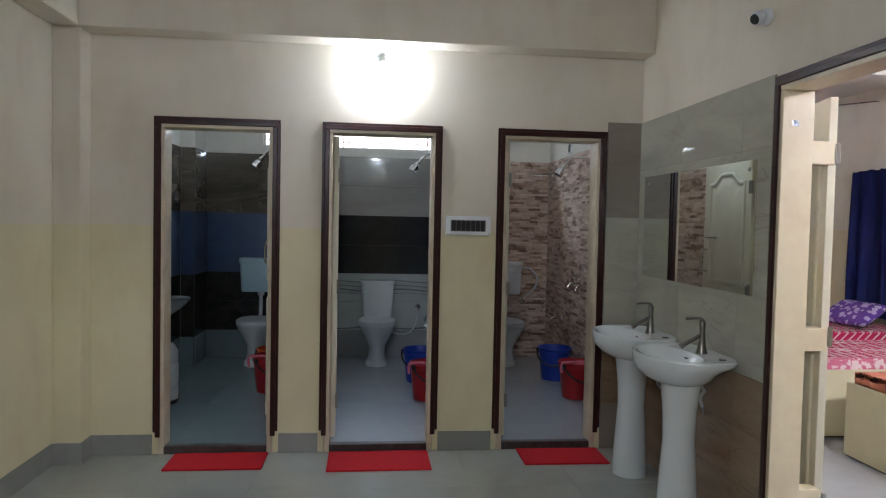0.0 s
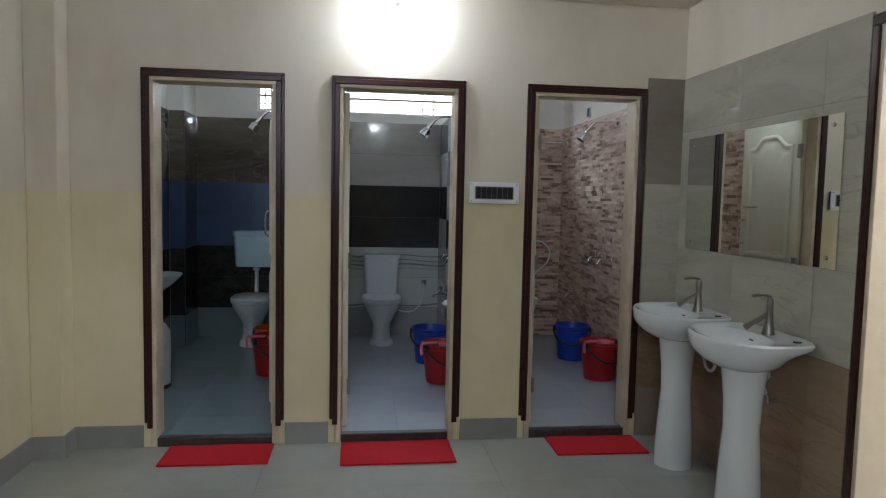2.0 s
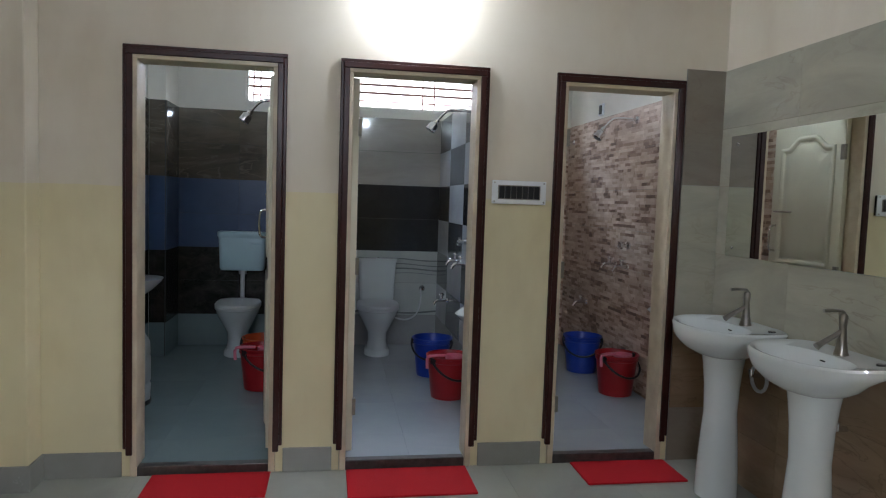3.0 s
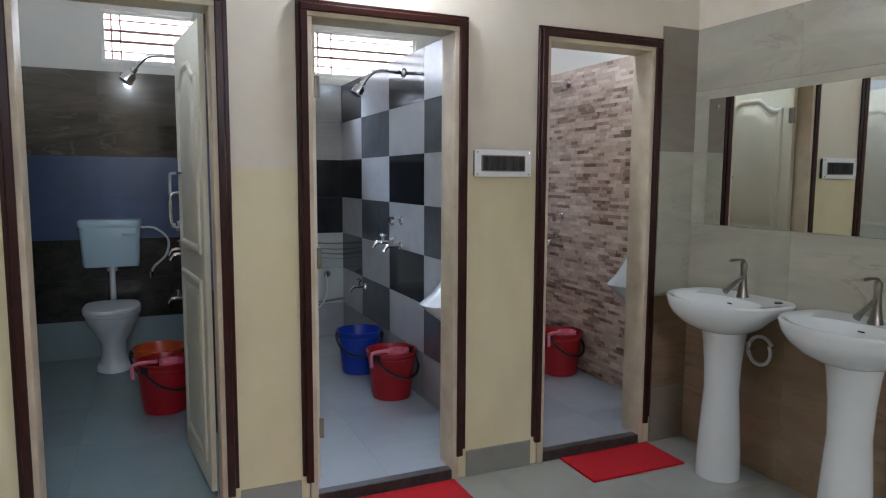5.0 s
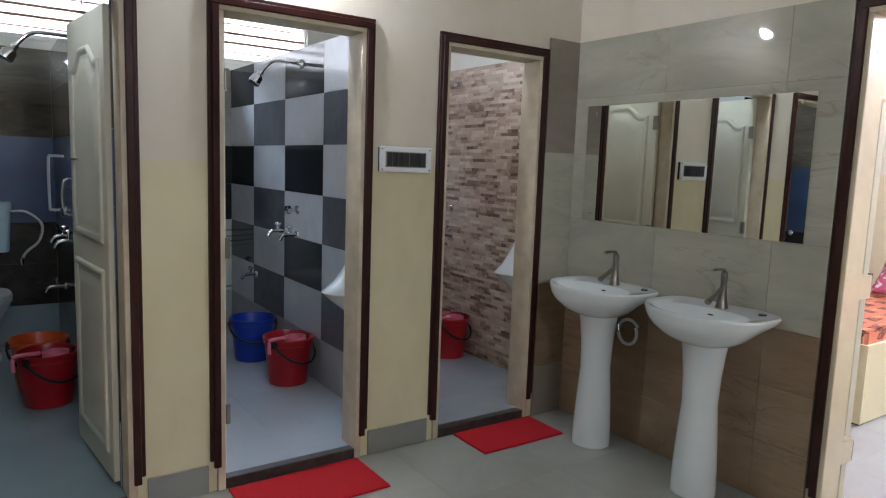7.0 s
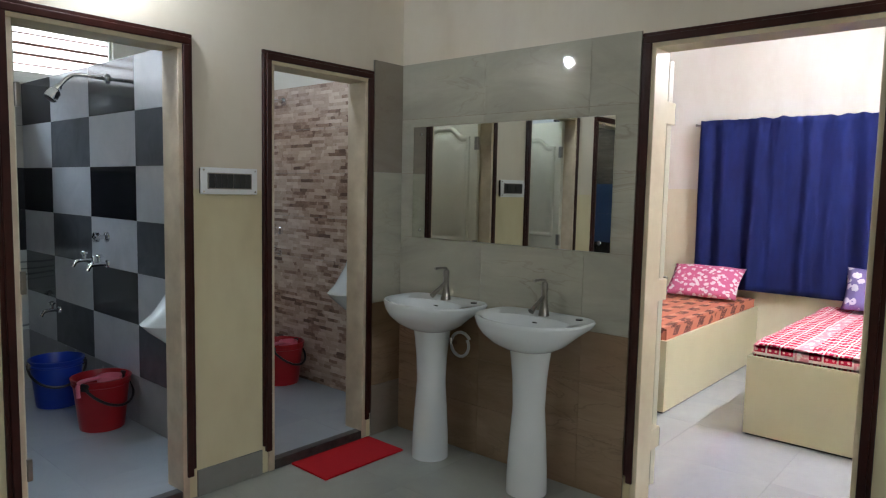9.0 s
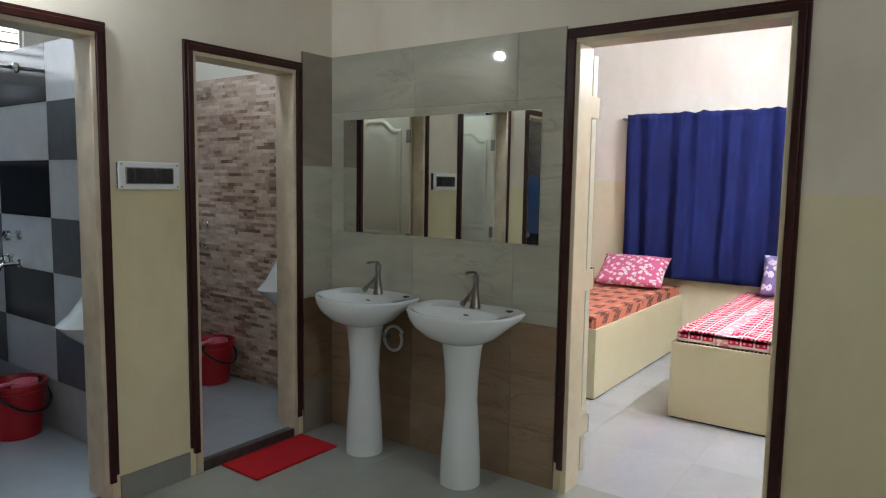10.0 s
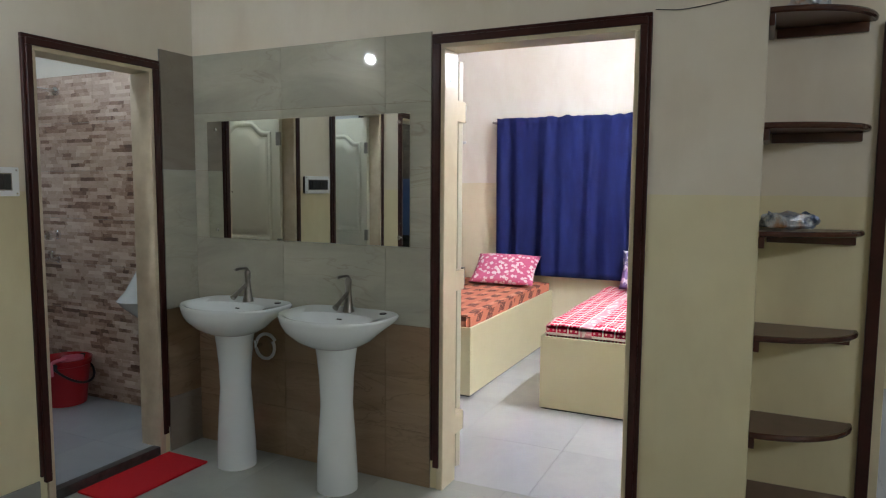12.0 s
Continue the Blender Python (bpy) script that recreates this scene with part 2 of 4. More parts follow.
def printed(name, ground, figure, other, kind, cell):
    """Cotton with a printed pattern of flowers, checks or bars."""
    n = Nodes(name, 0.9, 0, 0.2)
    p = n.split(n.where)
    if kind == "flower":
        v = n.t.nodes.new("ShaderNodeTexVoronoi")
        v.inputs["Scale"].default_value = 1 / cell
        n.link(n.where, v.inputs["Vector"])
        d = n.math("ADD", v.outputs["Distance"], n.math("MULTIPLY", n.math("SUBTRACT", n.noise(3.2 / cell, 2), 0.5), 0.55))
        col = n.ramp(d, [(0.0, other), (0.1, figure), (0.4, figure), (0.44, ground)])
    else:
        a = n.math("FRACT", n.math("DIVIDE", n.math("SUBTRACT", p[0], p[2]), cell * (1.0 if kind == "check" else 1.9)))
        b = n.math("FRACT", n.math("DIVIDE", p[1], cell))
        if kind == "check":
            line = n.math("MAXIMUM", n.math("LESS_THAN", a, 0.24), n.math("LESS_THAN", b, 0.13))
            sides = [n.math("SUBTRACT", n.math("FRACT", n.math("MULTIPLY", n.math("SUBTRACT", v, 0.13), 2.3)), 0.5) for v in (a, b)]
            far = n.math("SQRT", n.math("ADD", n.math("POWER", sides[0], 2.0), n.math("POWER", sides[1], 2.0)))
            dot = n.math("LESS_THAN", far, 0.22)
            band = n.math("GREATER_THAN", n.math("FRACT", n.math("DIVIDE", p[1], cell * 4)), 0.75)
            bloom = n.ramp(n.noise(1.6 / cell, 2), [(0.42, figure), (0.5, other)])
            squares = n.mix(n.math("MAXIMUM", line, n.math("MULTIPLY", dot, 0.7)), ground, figure)
            col = n.mix(band, squares, bloom)
        else:
            m = n.math("MULTIPLY", n.math("GREATER_THAN", a, 0.5), n.math("GREATER_THAN", b, 0.42))
            s = n.math("MULTIPLY", n.math("GREATER_THAN", n.noise(90, 2, n.mapping((1, 0.2, 1))), 0.42), m)
            col = n.mix(s, n.mix(n.math("GREATER_THAN", b, 0.75), ground, other), figure)
    n.colour(col)
    n.bump(n.noise(35, 4), 0.5, 0.008)
    return n.mat


SHEET_RED = printed("red_check_sheet", (0.55, 0.015, 0.07), (0.85, 0.7, 0.68), (0.75, 0.3, 0.36), "check", 0.075)
SHEET_PINK = printed("pink_patchwork_sheet", (0.5, 0.02, 0.1), (0.75, 0.6, 0.6), (0.6, 0.16, 0.25), "check", 0.08)
SHEET_ORANGE = printed("salmon_barred_sheet", (0.62, 0.22, 0.14), (0.18, 0.07, 0.055), (0.7, 0.3, 0.2), "bars", 0.125)
PILLOW_PINK = printed("pink_flower_cotton", (0.68, 0.15, 0.29), (0.88, 0.72, 0.76), (0.55, 0.1, 0.2), "flower", 0.04)
PILLOW_PURPLE = printed("purple_paisley_cotton", (0.16, 0.07, 0.36), (0.6, 0.52, 0.74), (0.2, 0.1, 0.4), "flower", 0.06)
PILLOW_GREY = printed("grey_violet_print_cotton", (0.2, 0.16, 0.36), (0.72, 0.68, 0.76), (0.3, 0.26, 0.45), "flower", 0.06)

haze = Nodes("hazy_daylight", 1.0)
haze.b.inputs["Emission Color"].default_value = (1.0, 0.93, 0.88, 1)
haze.b.inputs["Emission Strength"].default_value = 2.0
HAZE = haze.mat

glow = Nodes("lit_bulb_glass")
glow.b.inputs["Emission Color"].default_value = (0.86, 0.96, 1.0, 1)
glow.b.inputs["Emission Strength"].default_value = 550
BULB = glow.mat
dim = Nodes("lit_washroom_bulb_glass")
dim.b.inputs["Emission Color"].default_value = (0.74, 0.9, 1.0, 1)
dim.b.inputs["Emission Strength"].default_value = 250
DIM_BULB = dim.mat
# glow of the tube added as bedroom fill
tube_glow = Nodes("lit_fill_tube")
tube_glow.b.inputs["Emission Color"].default_value = (0.92, 0.95, 1.0, 1)
tube_glow.b.inputs["Emission Strength"].default_value = 540
FILL_TUBE = tube_glow.mat


# ---- mesh helpers ----
def bm_box(bm, lo, hi, bevel=0.0):
    m = Matrix.LocRotScale([(a + b) / 2 for a, b in zip(lo, hi)], None, [abs(b - a) for a, b in zip(lo, hi)])
    made = bmesh.ops.create_cube(bm, size=1, matrix=m)["verts"]
    if bevel:
        edges = list({e for v in made for e in v.link_edges})
        bmesh.ops.bevel(bm, geom=edges, offset=bevel, segments=2, profile=0.5, affect="EDGES")
    return bm


def boxes(*pairs, bevel=0.0):
    bm = bmesh.new()
    for lo, hi in pairs:
        bm_box(bm, lo, hi, bevel)
    return bm


def loft(rings, closed=True, cap=(True, True)):
    """A skin over rings of equal count."""
    bm = bmesh.new()
    vs = [[bm.verts.new(p) for p in r] for r in rings]
    n = len(rings[0])
    for a, b in zip(vs, vs[1:]):
        for i in range(n if closed else n - 1):
            bm.faces.new((a[i], a[(i + 1) % n], b[(i + 1) % n], b[i]))
    if cap[0]:
        bm.faces.new(reversed(vs[0]))
    if cap[1]:
        bm.faces.new(vs[-1])
    bmesh.ops.recalc_face_normals(bm, faces=bm.faces)
    return bm


def lathe(profile, at=(0, 0, 0), segs=28, cap=(True, True)):
    return loft([[(at[0] + r * math.cos(math.tau * i / segs), at[1] + r * math.sin(math.tau * i / segs), at[2] + z)
                  for i in range(segs)] for r, z in profile], True, cap)


def oval(cx, cy, z, rx, ry, back=2.0, segs=36, tilt=0.0):
    """A ring that is round in front (-y) and squarer behind (+y)."""
    pts = []
    for i in range(segs):
        a = math.tau * i / segs
        c, s = math.cos(a), math.sin(a)
        p = back if s > 0 else 2.0
        k = 2 / p
        x = math.copysign(abs(c) ** k, c) * rx
        y = math.copysign(abs(s) ** k, s) * ry
        pts.append((cx + x, cy + y, z + tilt * y))
    return pts


def pipe(points, r, segs=10):
    """A round bar along points."""
    pts = [Vector(p) for p in points]
    rings = []
    up = Vector((0.13, 0.21, 0.97))
    for i, p in enumerate(pts):
        d = (pts[min(i + 1, len(pts) - 1)] - pts[max(i - 1, 0)]).normalized()
        if abs(d.dot(up)) > 0.95:
            up = Vector((0.9, 0.3, 0.1))
        a = d.cross(up).normalized()
        b = d.cross(a)
        rad = r[i] if isinstance(r, (list, tuple)) else r
        rings.append([p + a * rad * math.cos(math.tau * k / segs) + b * rad * math.sin(math.tau * k / segs) for k in range(segs)])
    return loft(rings)


def bend(points, steps=6):
    """A smooth line through points (Catmull-Rom)."""
    p = [Vector(q) for q in points]
    p = [p[0] * 2 - p[1], *p, p[-1] * 2 - p[-2]]
    out = []
    for i in range(1, len(p) - 2):
        for k in range(steps):
            t = k / steps
            out.append(0.5 * (2 * p[i] + (p[i + 1] - p[i - 1]) * t + (2 * p[i - 1] - 5 * p[i] + 4 * p[i + 1] - p[i + 2]) * t * t
                              + (3 * p[i] - p[i - 1] - 3 * p[i + 1] + p[i + 2]) * t ** 3))
    return out + [p[-2]]


def part(name, bm, material, parent=None, label="", smooth=False):
    """Links a bmesh as one mesh object, under a thing or a part."""
    me = bpy.data.meshes.new(name)
    if smooth:
        for f in bm.faces:
            f.smooth = True
        for e in bm.edges:
            if len(e.link_faces) == 2 and e.calc_face_angle(0) > 0.7:
                e.smooth = False
    bm.to_mesh(me)
    bm.free()
    me.materials.append(material)
    ob = new(name, me)
    ob.parent = parent
    if label:
        ob["label"] = label
    return ob


def thing(name, at, label, category, group="", rz=0.0):
    """The empty base of a thing; its parts are built round the origin."""
    ob = new(name)
    ob.matrix_world = pose(*at, 0, 0, rz)
    return tagged(ob, label, category, group)


def structure(name, bm, material, label="", category=""):
    return tagged(part(name, bm, material), label, category, kind="structure")


# ---- the shell ----
WY, WT = 4.26, 0.13              # face and thickness of the wall with the three doors
RX = 1.75                        # face of the wall with the basins
LX = -1.885                      # face of the plain wall
FZ = 0.045                       # level of the washroom floors
TOP = 3.05
BACK = 7.09                      # far wall of the washrooms
DOORS = ((-1.29, -0.66), (-0.27, 0.357), (0.85, 1.445))   # clear openings
HEAD = 2.035
BEDX, BEDY0, BEDY1 = 5.1, 1.52, 7.2
BD = (1.865, 2.705)              # clear opening to the bedroom
BHEAD = 2.085

edges = [LX - 0.12, *[v for a, b in DOORS for v in (a - 0.035, b + 0.035)], RX]
pairs = [((edges[i], WY, 0), (edges[i + 1], WY + WT, HEAD + 0.035)) for i in range(0, 8, 2)]
pairs.append(((LX - 0.12, WY, HEAD + 0.035), (RX, WY + WT, TOP)))
structure("wall_north", boxes(*pairs), WALL, "two-tone cream painted wall with three doorways", "wall")
structure("wall_west", boxes(((LX - 0.15, -2.2, 0), (LX, 2.495, TOP)), ((LX - 0.15, 3.365, 0), (LX, WY, TOP)), ((LX - 0.15, 2.495, 2.135), (LX, 3.365, TOP))), WALL, "two-tone cream painted wall", "wall")
structure("pillar", boxes(((LX, 4.11, 0), (-1.725, WY, 2.58)), bevel=0.006), WALL, "cream painted corner pillar", "pillar")
structure("beam_west", boxes(((LX, -2.2, 2.58), (-1.725, 4.08, TOP)), bevel=0.006), WALL, "cream painted ceiling beam along the plain wall", "beam")
structure("beam", boxes(((LX, 4.085, 2.58), (RX, WY, TOP)), bevel=0.006), WALL, "cream painted ceiling beam over the doors", "beam")
EW = 0.125
structure("wall_east", boxes(((RX, 1.385, 0), (RX + EW, BD[0] - 0.035, BHEAD + 0.035)), ((RX, BD[1] + 0.035, 0), (RX + EW, WY + WT, BHEAD + 0.035)),
                             ((RX, 1.385, BHEAD + 0.035), (RX + EW, WY + WT, TOP))), WALL, "cream painted wall with the bedroom doorway", "wall")
structure("wall_return", boxes(((RX + EW, 1.385, 0), (2.18, BEDY0, TOP))), WALL, "cream painted return wall beside the shelves", "wall")
structure("wall_shelf", boxes(((2.05, 0.965, 0), (2.18, 1.385, TOP)), ((2.05, -2.2, 0), (2.18, 0.1, TOP)), ((2.05, 0.1, 2.1), (2.18, 0.965, TOP))), WALL,
          "cream painted wall with a narrow doorway", "wall")
# unseen wall; the high slot is added to hold the hall fill
structure("wall_south", boxes(((LX - 0.12, -2.32, 0), (2.18, -2.2, 2.62)), ((LX - 0.12, -2.32, 2.92), (2.18, -2.2, TOP)), ((LX - 0.12, -2.32, 2.62), (-1.78, -2.2, 2.92)),
                              ((-0.22, -2.32, 2.62), (2.18, -2.2, 2.92))), WALL, "cream painted wall with a high slot added for the hall fill light", "wall")
structure("ceiling", boxes(((LX - 0.12, -2.32, TOP), (2.18, BACK + 0.2, TOP + 0.12))), CEIL, "white painted ceiling", "ceiling")

# washrooms
P1, P2, P3 = (-0.655, -0.54), (0.632, 0.75), (1.885, 2.0)
structure("wall_washroom_west", boxes(((-2.0, WY + WT, 0), (-1.865, BACK, TOP))), BATH, "white painted wall", "wall")
structure("partition_first", boxes(((P1[0], WY + WT, 0), (P1[1], BACK, 2.165))), BATH, "white painted partition", "wall")
structure("partition_second", boxes(((P2[0], WY + WT, 0), (P2[1], BACK, 2.165))), BATH, "white painted partition", "wall")
structure("partition_third", boxes(((P3[0], WY + WT, 0), (P3[1], BACK, TOP))), BATH, "white painted partition", "wall")
structure("washroom_pillar", boxes(((-1.865, 6.65, FZ), (-1.728, BACK, TOP))), BATH, "white painted corner pillar", "pillar")
VENTS = ((-1.155, 1.29),)
VZ = (2.24, 2.6)
ex = [-2.0, *[v for w in VENTS for v in w], 2.0]
pairs = [((ex[i], BACK, VZ[0]), (ex[i + 1], BACK + 0.13, VZ[1])) for i in range(0, 4, 2)]
pairs += [((-2.0, BACK, 0), (2.0, BACK + 0.13, VZ[0])), ((-2.0, BACK, VZ[1]), (2.0, BACK + 0.13, TOP))]
structure("wall_washroom_north", boxes(*pairs), BATH, "white painted wall with a long high vent", "wall")

# bedroom
structure("wall_bedroom_east", boxes(((BEDX, BEDY0 - 0.13, 0), (BEDX + 0.13, BEDY1 + 0.13, TOP))), ROOM, "pale cream bedroom wall", "wall")
structure("wall_bedroom_south", boxes(((2.18, BEDY0 - 0.13, 0), (BEDX, BEDY0, TOP))), ROOM, "pale cream bedroom wall", "wall")
structure("wall_bedroom_north", boxes(((2.0, BEDY1, 0), (BEDX, BEDY1 + 0.13, TOP))), ROOM, "pale cream bedroom wall", "wall")
structure("wall_bedroom_west", boxes(((RX + EW, BD[1] + 0.1, 0), (RX + EW + 0.01, WY + WT, TOP)), ((2.0, WY + WT, 0), (2.01, BEDY1, TOP))), ROOM, "pale cream bedroom wall", "wall")
structure("ceiling_bedroom", boxes(((RX + EW, BEDY0, 2.95), (BEDX, BEDY1, TOP))), CEIL, "white bedroom ceiling", "ceiling")
structure("bedroom_beam", boxes(((2.02, 4.9, 2.72), (BEDX, 5.15, 2.95)), bevel=0.005), CEIL, "white painted bedroom ceiling beam", "beam")

# side room past the shelves
# the opening in this wall is added for the side room's fill
structure("wall_side_room_far", boxes(((4.7, -2.2, 0), (4.8, BEDY0 - 0.13, 1.0)), ((4.7, -2.2, 2.2), (4.8, BEDY0 - 0.13, TOP)), ((4.7, -2.2, 1.0), (4.8, -0.2, 2.2)), ((4.7, 0.8, 1.0), (4.8, BEDY0 - 0.13, 2.2))),
          ROOM, "pale cream wall with an opening added for fill light", "wall")
structure("wall_side_room_south", boxes(((2.18, -2.32, 0), (4.8, -2.2, TOP))), ROOM, "pale cream wall", "wall")
structure("ceiling_side_room", boxes(((2.18, -2.32, TOP), (4.8, BEDY0 - 0.13, TOP + 0.1))), CEIL, "white ceiling", "ceiling")

floor = structure("floor", boxes(((LX - 0.12, -2.32, -0.15), (RX + EW, WY + 0.02, -0.004)), ((RX + EW, -2.32, -0.15), (2.18, BEDY0 - 0.13, -0.004))), GROUT, "polished grey vitrified tile floor", "floor")
floor_bedroom = structure("floor_bedroom", boxes(((RX + EW, BEDY0 - 0.13, -0.15), (BEDX + 0.1, BEDY1, -0.004)), ((2.18, -2.32, -0.15), (4.8, BEDY0 - 0.13, -0.004))), BEDGROUT, "pale polished bedroom tile floor", "floor")
bath_floors = []
for name, x0, x1, mat, lab in (("floor_washroom_first", -1.865, P1[0], DARKFLOOR, "dark teal-grey washroom tile floor"), ("floor_washroom_second", P1[1], P2[0], BATHFLOOR, "pale blue-grey washroom tile floor"),
                               ("floor_washroom_third", P2[1], P3[0], BATHFLOOR, "pale blue-grey washroom tile floor")):
    bath_floors.append((structure(name, boxes(((x0, WY + 0.047, -0.1), (x1, BACK, FZ - 0.003))), BATHGROUT, lab, "floor"), x0, x1, mat))
structure("ground", boxes(((-60, -60, -0.4), (60, 60, -0.2))), SILL, "bare ground outside", "ground")


# ---- door frames, sills, doors ----
def door_frame(name, x0, x1, head, label):
    """Cream jambs and head with a brown bead round them, facing -y, its opening from x0 to x1."""
    ob = thing(name, (0, 0, 0), label, "door frame")
    ob["kind"] = "structure"
    j, d = 0.035, WT
    for s, x in ((-1, x0), (1, x1)):
        a, b = sorted((x, x + s * (j - 0.002)))
        part("jamb", boxes(((a, -0.012, 0.0), (b, d + 0.005, head)), bevel=0.004), GRIMY, ob, "chipped cream painted jamb")
        for k, (w0, w1, y) in enumerate(((0.02, 0.05, -0.022), (0.048, 0.066, -0.014))):
            a, b = sorted((x + s * w0, x + s * w1))
            part("bead", boxes(((a, y, 0.14 if k else 0.11), (b, 0.002, head + (0.048 if k else 0.02))), bevel=0.004), BROWN, ob, "dark brown enamel bead")
    part("head", boxes(((x0 - j + 0.002, -0.012, head), (x1 + j - 0.002, d + 0.005, head + j - 0.002)), bevel=0.004), CREAM, ob)
    part("head_bead", boxes(((x0 - 0.05, -0.023, head + 0.02), (x1 + 0.05, 0.002, head + 0.05)), bevel=0.004), BROWN, ob, "dark brown enamel bead")
    part("head_bead", boxes(((x0 - 0.066, -0.015, head + 0.048), (x1 + 0.066, 0.002, head + 0.066)), bevel=0.004), BROWN, ob, "dark brown enamel bead")
    return ob


def door_leaf(name, at, rz, width, height, label, category="door", side=1):
    """A moulded leaf from its hinge along +x; a panel with an arched top over a square one, on both faces."""
    ob = thing(name, at, label, category, rz=rz)
    t = 0.034
    part("panel_board", boxes(((0, -t / 2, 0.01), (width, t / 2, height)), bevel=0.003), LEAF, ob)
    m = 0.075

    def outline(inset, z0, z1, arch, y):
        l, r = m + inset, width - m - inset
        pts = [(l, y, z0 + inset), (r, y, z0 + inset)]
        for k in range(31):
            u = k / 30
            v = min(1.0, max(0.0, (0.5 - abs(u - 0.5) - 0.1) / 0.27))
            rise = 0.07 * v * v * (3 - 2 * v) if arch else 0.0
            pts.append((r - u * (r - l), y, z1 - inset + rise))
        return pts

    for s in (-1, 1):
        y = s * t / 2
        for z0, z1, arch in ((0.13, 0.9, 0), (1.03, height - 0.21, 1)):
            part("moulding", loft([outline(d, z0, z1, arch, y + s * h) for d, h in ((-0.012, -0.002), (-0.008, 0.006), (0.0, 0.011), (0.012, 0.01), (0.022, 0.002), (0.03, -0.003))], cap=(False, False)), LEAF, ob, smooth=True)
            part("raised_panel", loft([outline(d, z0, z1, arch, y + s * h) for d, h in ((0.036, -0.002), (0.044, 0.0015), (0.085, 0.0085), (0.09, 0.009))], cap=(False, True)), LEAF, ob, smooth=True)
    for z in (0.25, 1.0, height - 0.25):
        part("hinge", boxes(((-0.012, -0.03, z - 0.045), (0.02, -0.012, z + 0.045)), bevel=0.002), NICKEL, ob, "steel butt hinge")
    part("pull_handle", pipe(bend([(width - 0.05, side * t / 2, 1.1), (width - 0.05, side * (t / 2 + 0.045), 1.12), (width - 0.05, side * (t / 2 + 0.045), 1.25), (width - 0.05, side * t / 2, 1.27)]), 0.007), CHROME, ob, "bright steel pull handle", True)
    part("bolt", pipe([(width - 0.04, side * (t / 2 + 0.012), 1.36), (width - 0.2, side * (t / 2 + 0.012), 1.36)], 0.006), CHROME, ob, "steel tower bolt", True)
    return ob


for i, (a, b) in enumerate(DOORS):
    f = door_frame("door_frame", a, b, HEAD, "cream painted door frame edged with dark brown bead")
    f.matrix_world = pose(0, WY, 0)
    tagged(f, group="washroom door frames")
    sill = structure("threshold", boxes(((a, WY - 0.008, 0), (b, WY + 0.045, FZ + 0.005)), bevel=0.004), SILL, "dark granite door threshold", "threshold")
door_leaf("washroom_door", (DOORS[0][1] - 0.012, WY + WT + 0.03, FZ + 0.01), 96, 0.62, 1.97, "pale cream moulded door standing open into the washroom", side=1)
door_leaf("washroom_door", (DOORS[1][0] + 0.018, WY + 0.09, FZ + 0.01), 99, 0.62, 1.97, "pale cream moulded door folded open against the partition", side=-1)
door_leaf("washroom_door", (DOORS[2][0] + 0.018, WY + 0.085, FZ + 0.01), 87, 0.59, 1.97, "pale cream moulded door folded open against the partition", side=-1)

bf = door_frame("door_frame", -BD[1], -BD[0], BHEAD, "cream bedroom door frame edged with dark brown bead")
bf.matrix_world = pose(RX, 0, 0, 0, 0, -90)
for ob in bf.children:
    if ob.name.startswith("jamb"):
        ob.data.materials[0] = CREAM
part("sticker", boxes(((-BD[1] - 0.0005, 0.03, 1.93), (-BD[1] + 0.001, 0.065, 1.955))), FOIL, bf, "small foil sticker on the jamb")
bl = door_leaf("bedroom_door", (2.0, BD[1] + 0.036, 0.01), 76, 0.8, 2.06, "cream moulded bedroom door standing wide open", side=1)
for z in (0.28, 1.0, 1.82):
    part("strap_hinge", boxes(((-BD[1] - 0.075, 0.125, z - 0.05), (-BD[1] - 0.003, 0.235, z + 0.05)), bevel=0.003), CREAM, bf, "painted-over hinge")

wf = door_frame("door_frame", 2.53, 3.33, 2.1, "cream door frame with brown bead in the plain wall")
wf.matrix_world = pose(LX, 0, 0, 0, 0, 90)
part("shut_leaf", boxes(((2.53, -0.004, 0.01), (3.33, 0.03, 2.1)), bevel=0.003), LEAF, wf, "closed cream door leaf")
sf = thing("door_frame", (2.05, 0, 0), "dark brown narrow doorway frame beside the shelves", "door frame")
sf["kind"] = "structure"
part("jamb", boxes(((-0.022, 0.94, 0), (0.13, 0.985, 2.1)), bevel=0.004), BROWN, sf)
part("jamb", boxes(((-0.022, 0.09, 0), (0.132, 0.135, 2.1)), bevel=0.004), BROWN, sf)
part("head", boxes(((-0.02, 0.136, 2.055), (0.128, 0.939, 2.1)), bevel=0.004), BROWN, sf)
part("lining", boxes(((0.01, 0.905, 0), (0.12, 0.939, 2.05)), bevel=0.003), CREAM, sf)

# ---- skirting ----
SK = 0.125
sk = structure("baseboard", boxes(((LX, -2.2, 0), (LX + 0.011, 2.46, SK)), ((LX, 3.4, 0), (LX + 0.011, 4.1, SK))), SKIRT, "grey tile skirting", "baseboard")
for lo, hi in (((LX + 0.011, 4.099, 0), (-1.714, 4.11, SK)), ((-1.725, 4.11, 0), (-1.714, WY, SK)), ((-1.714, WY - 0.011, 0), (-1.362, WY, SK)), ((-0.588, WY - 0.011, 0), (-0.342, WY, SK)),
               ((0.43, WY - 0.011, 0), (0.778, WY, SK)), ((RX - 0.011, 1.385, 0), (RX, 1.79, SK)), ((RX, 1.374, 0), (2.05, 1.385, SK)), ((2.039, 0.986, 0), (2.05, 1.374, SK))):
    part("skirting_tile", boxes((lo, hi), bevel=0.002), SKIRT, sk)


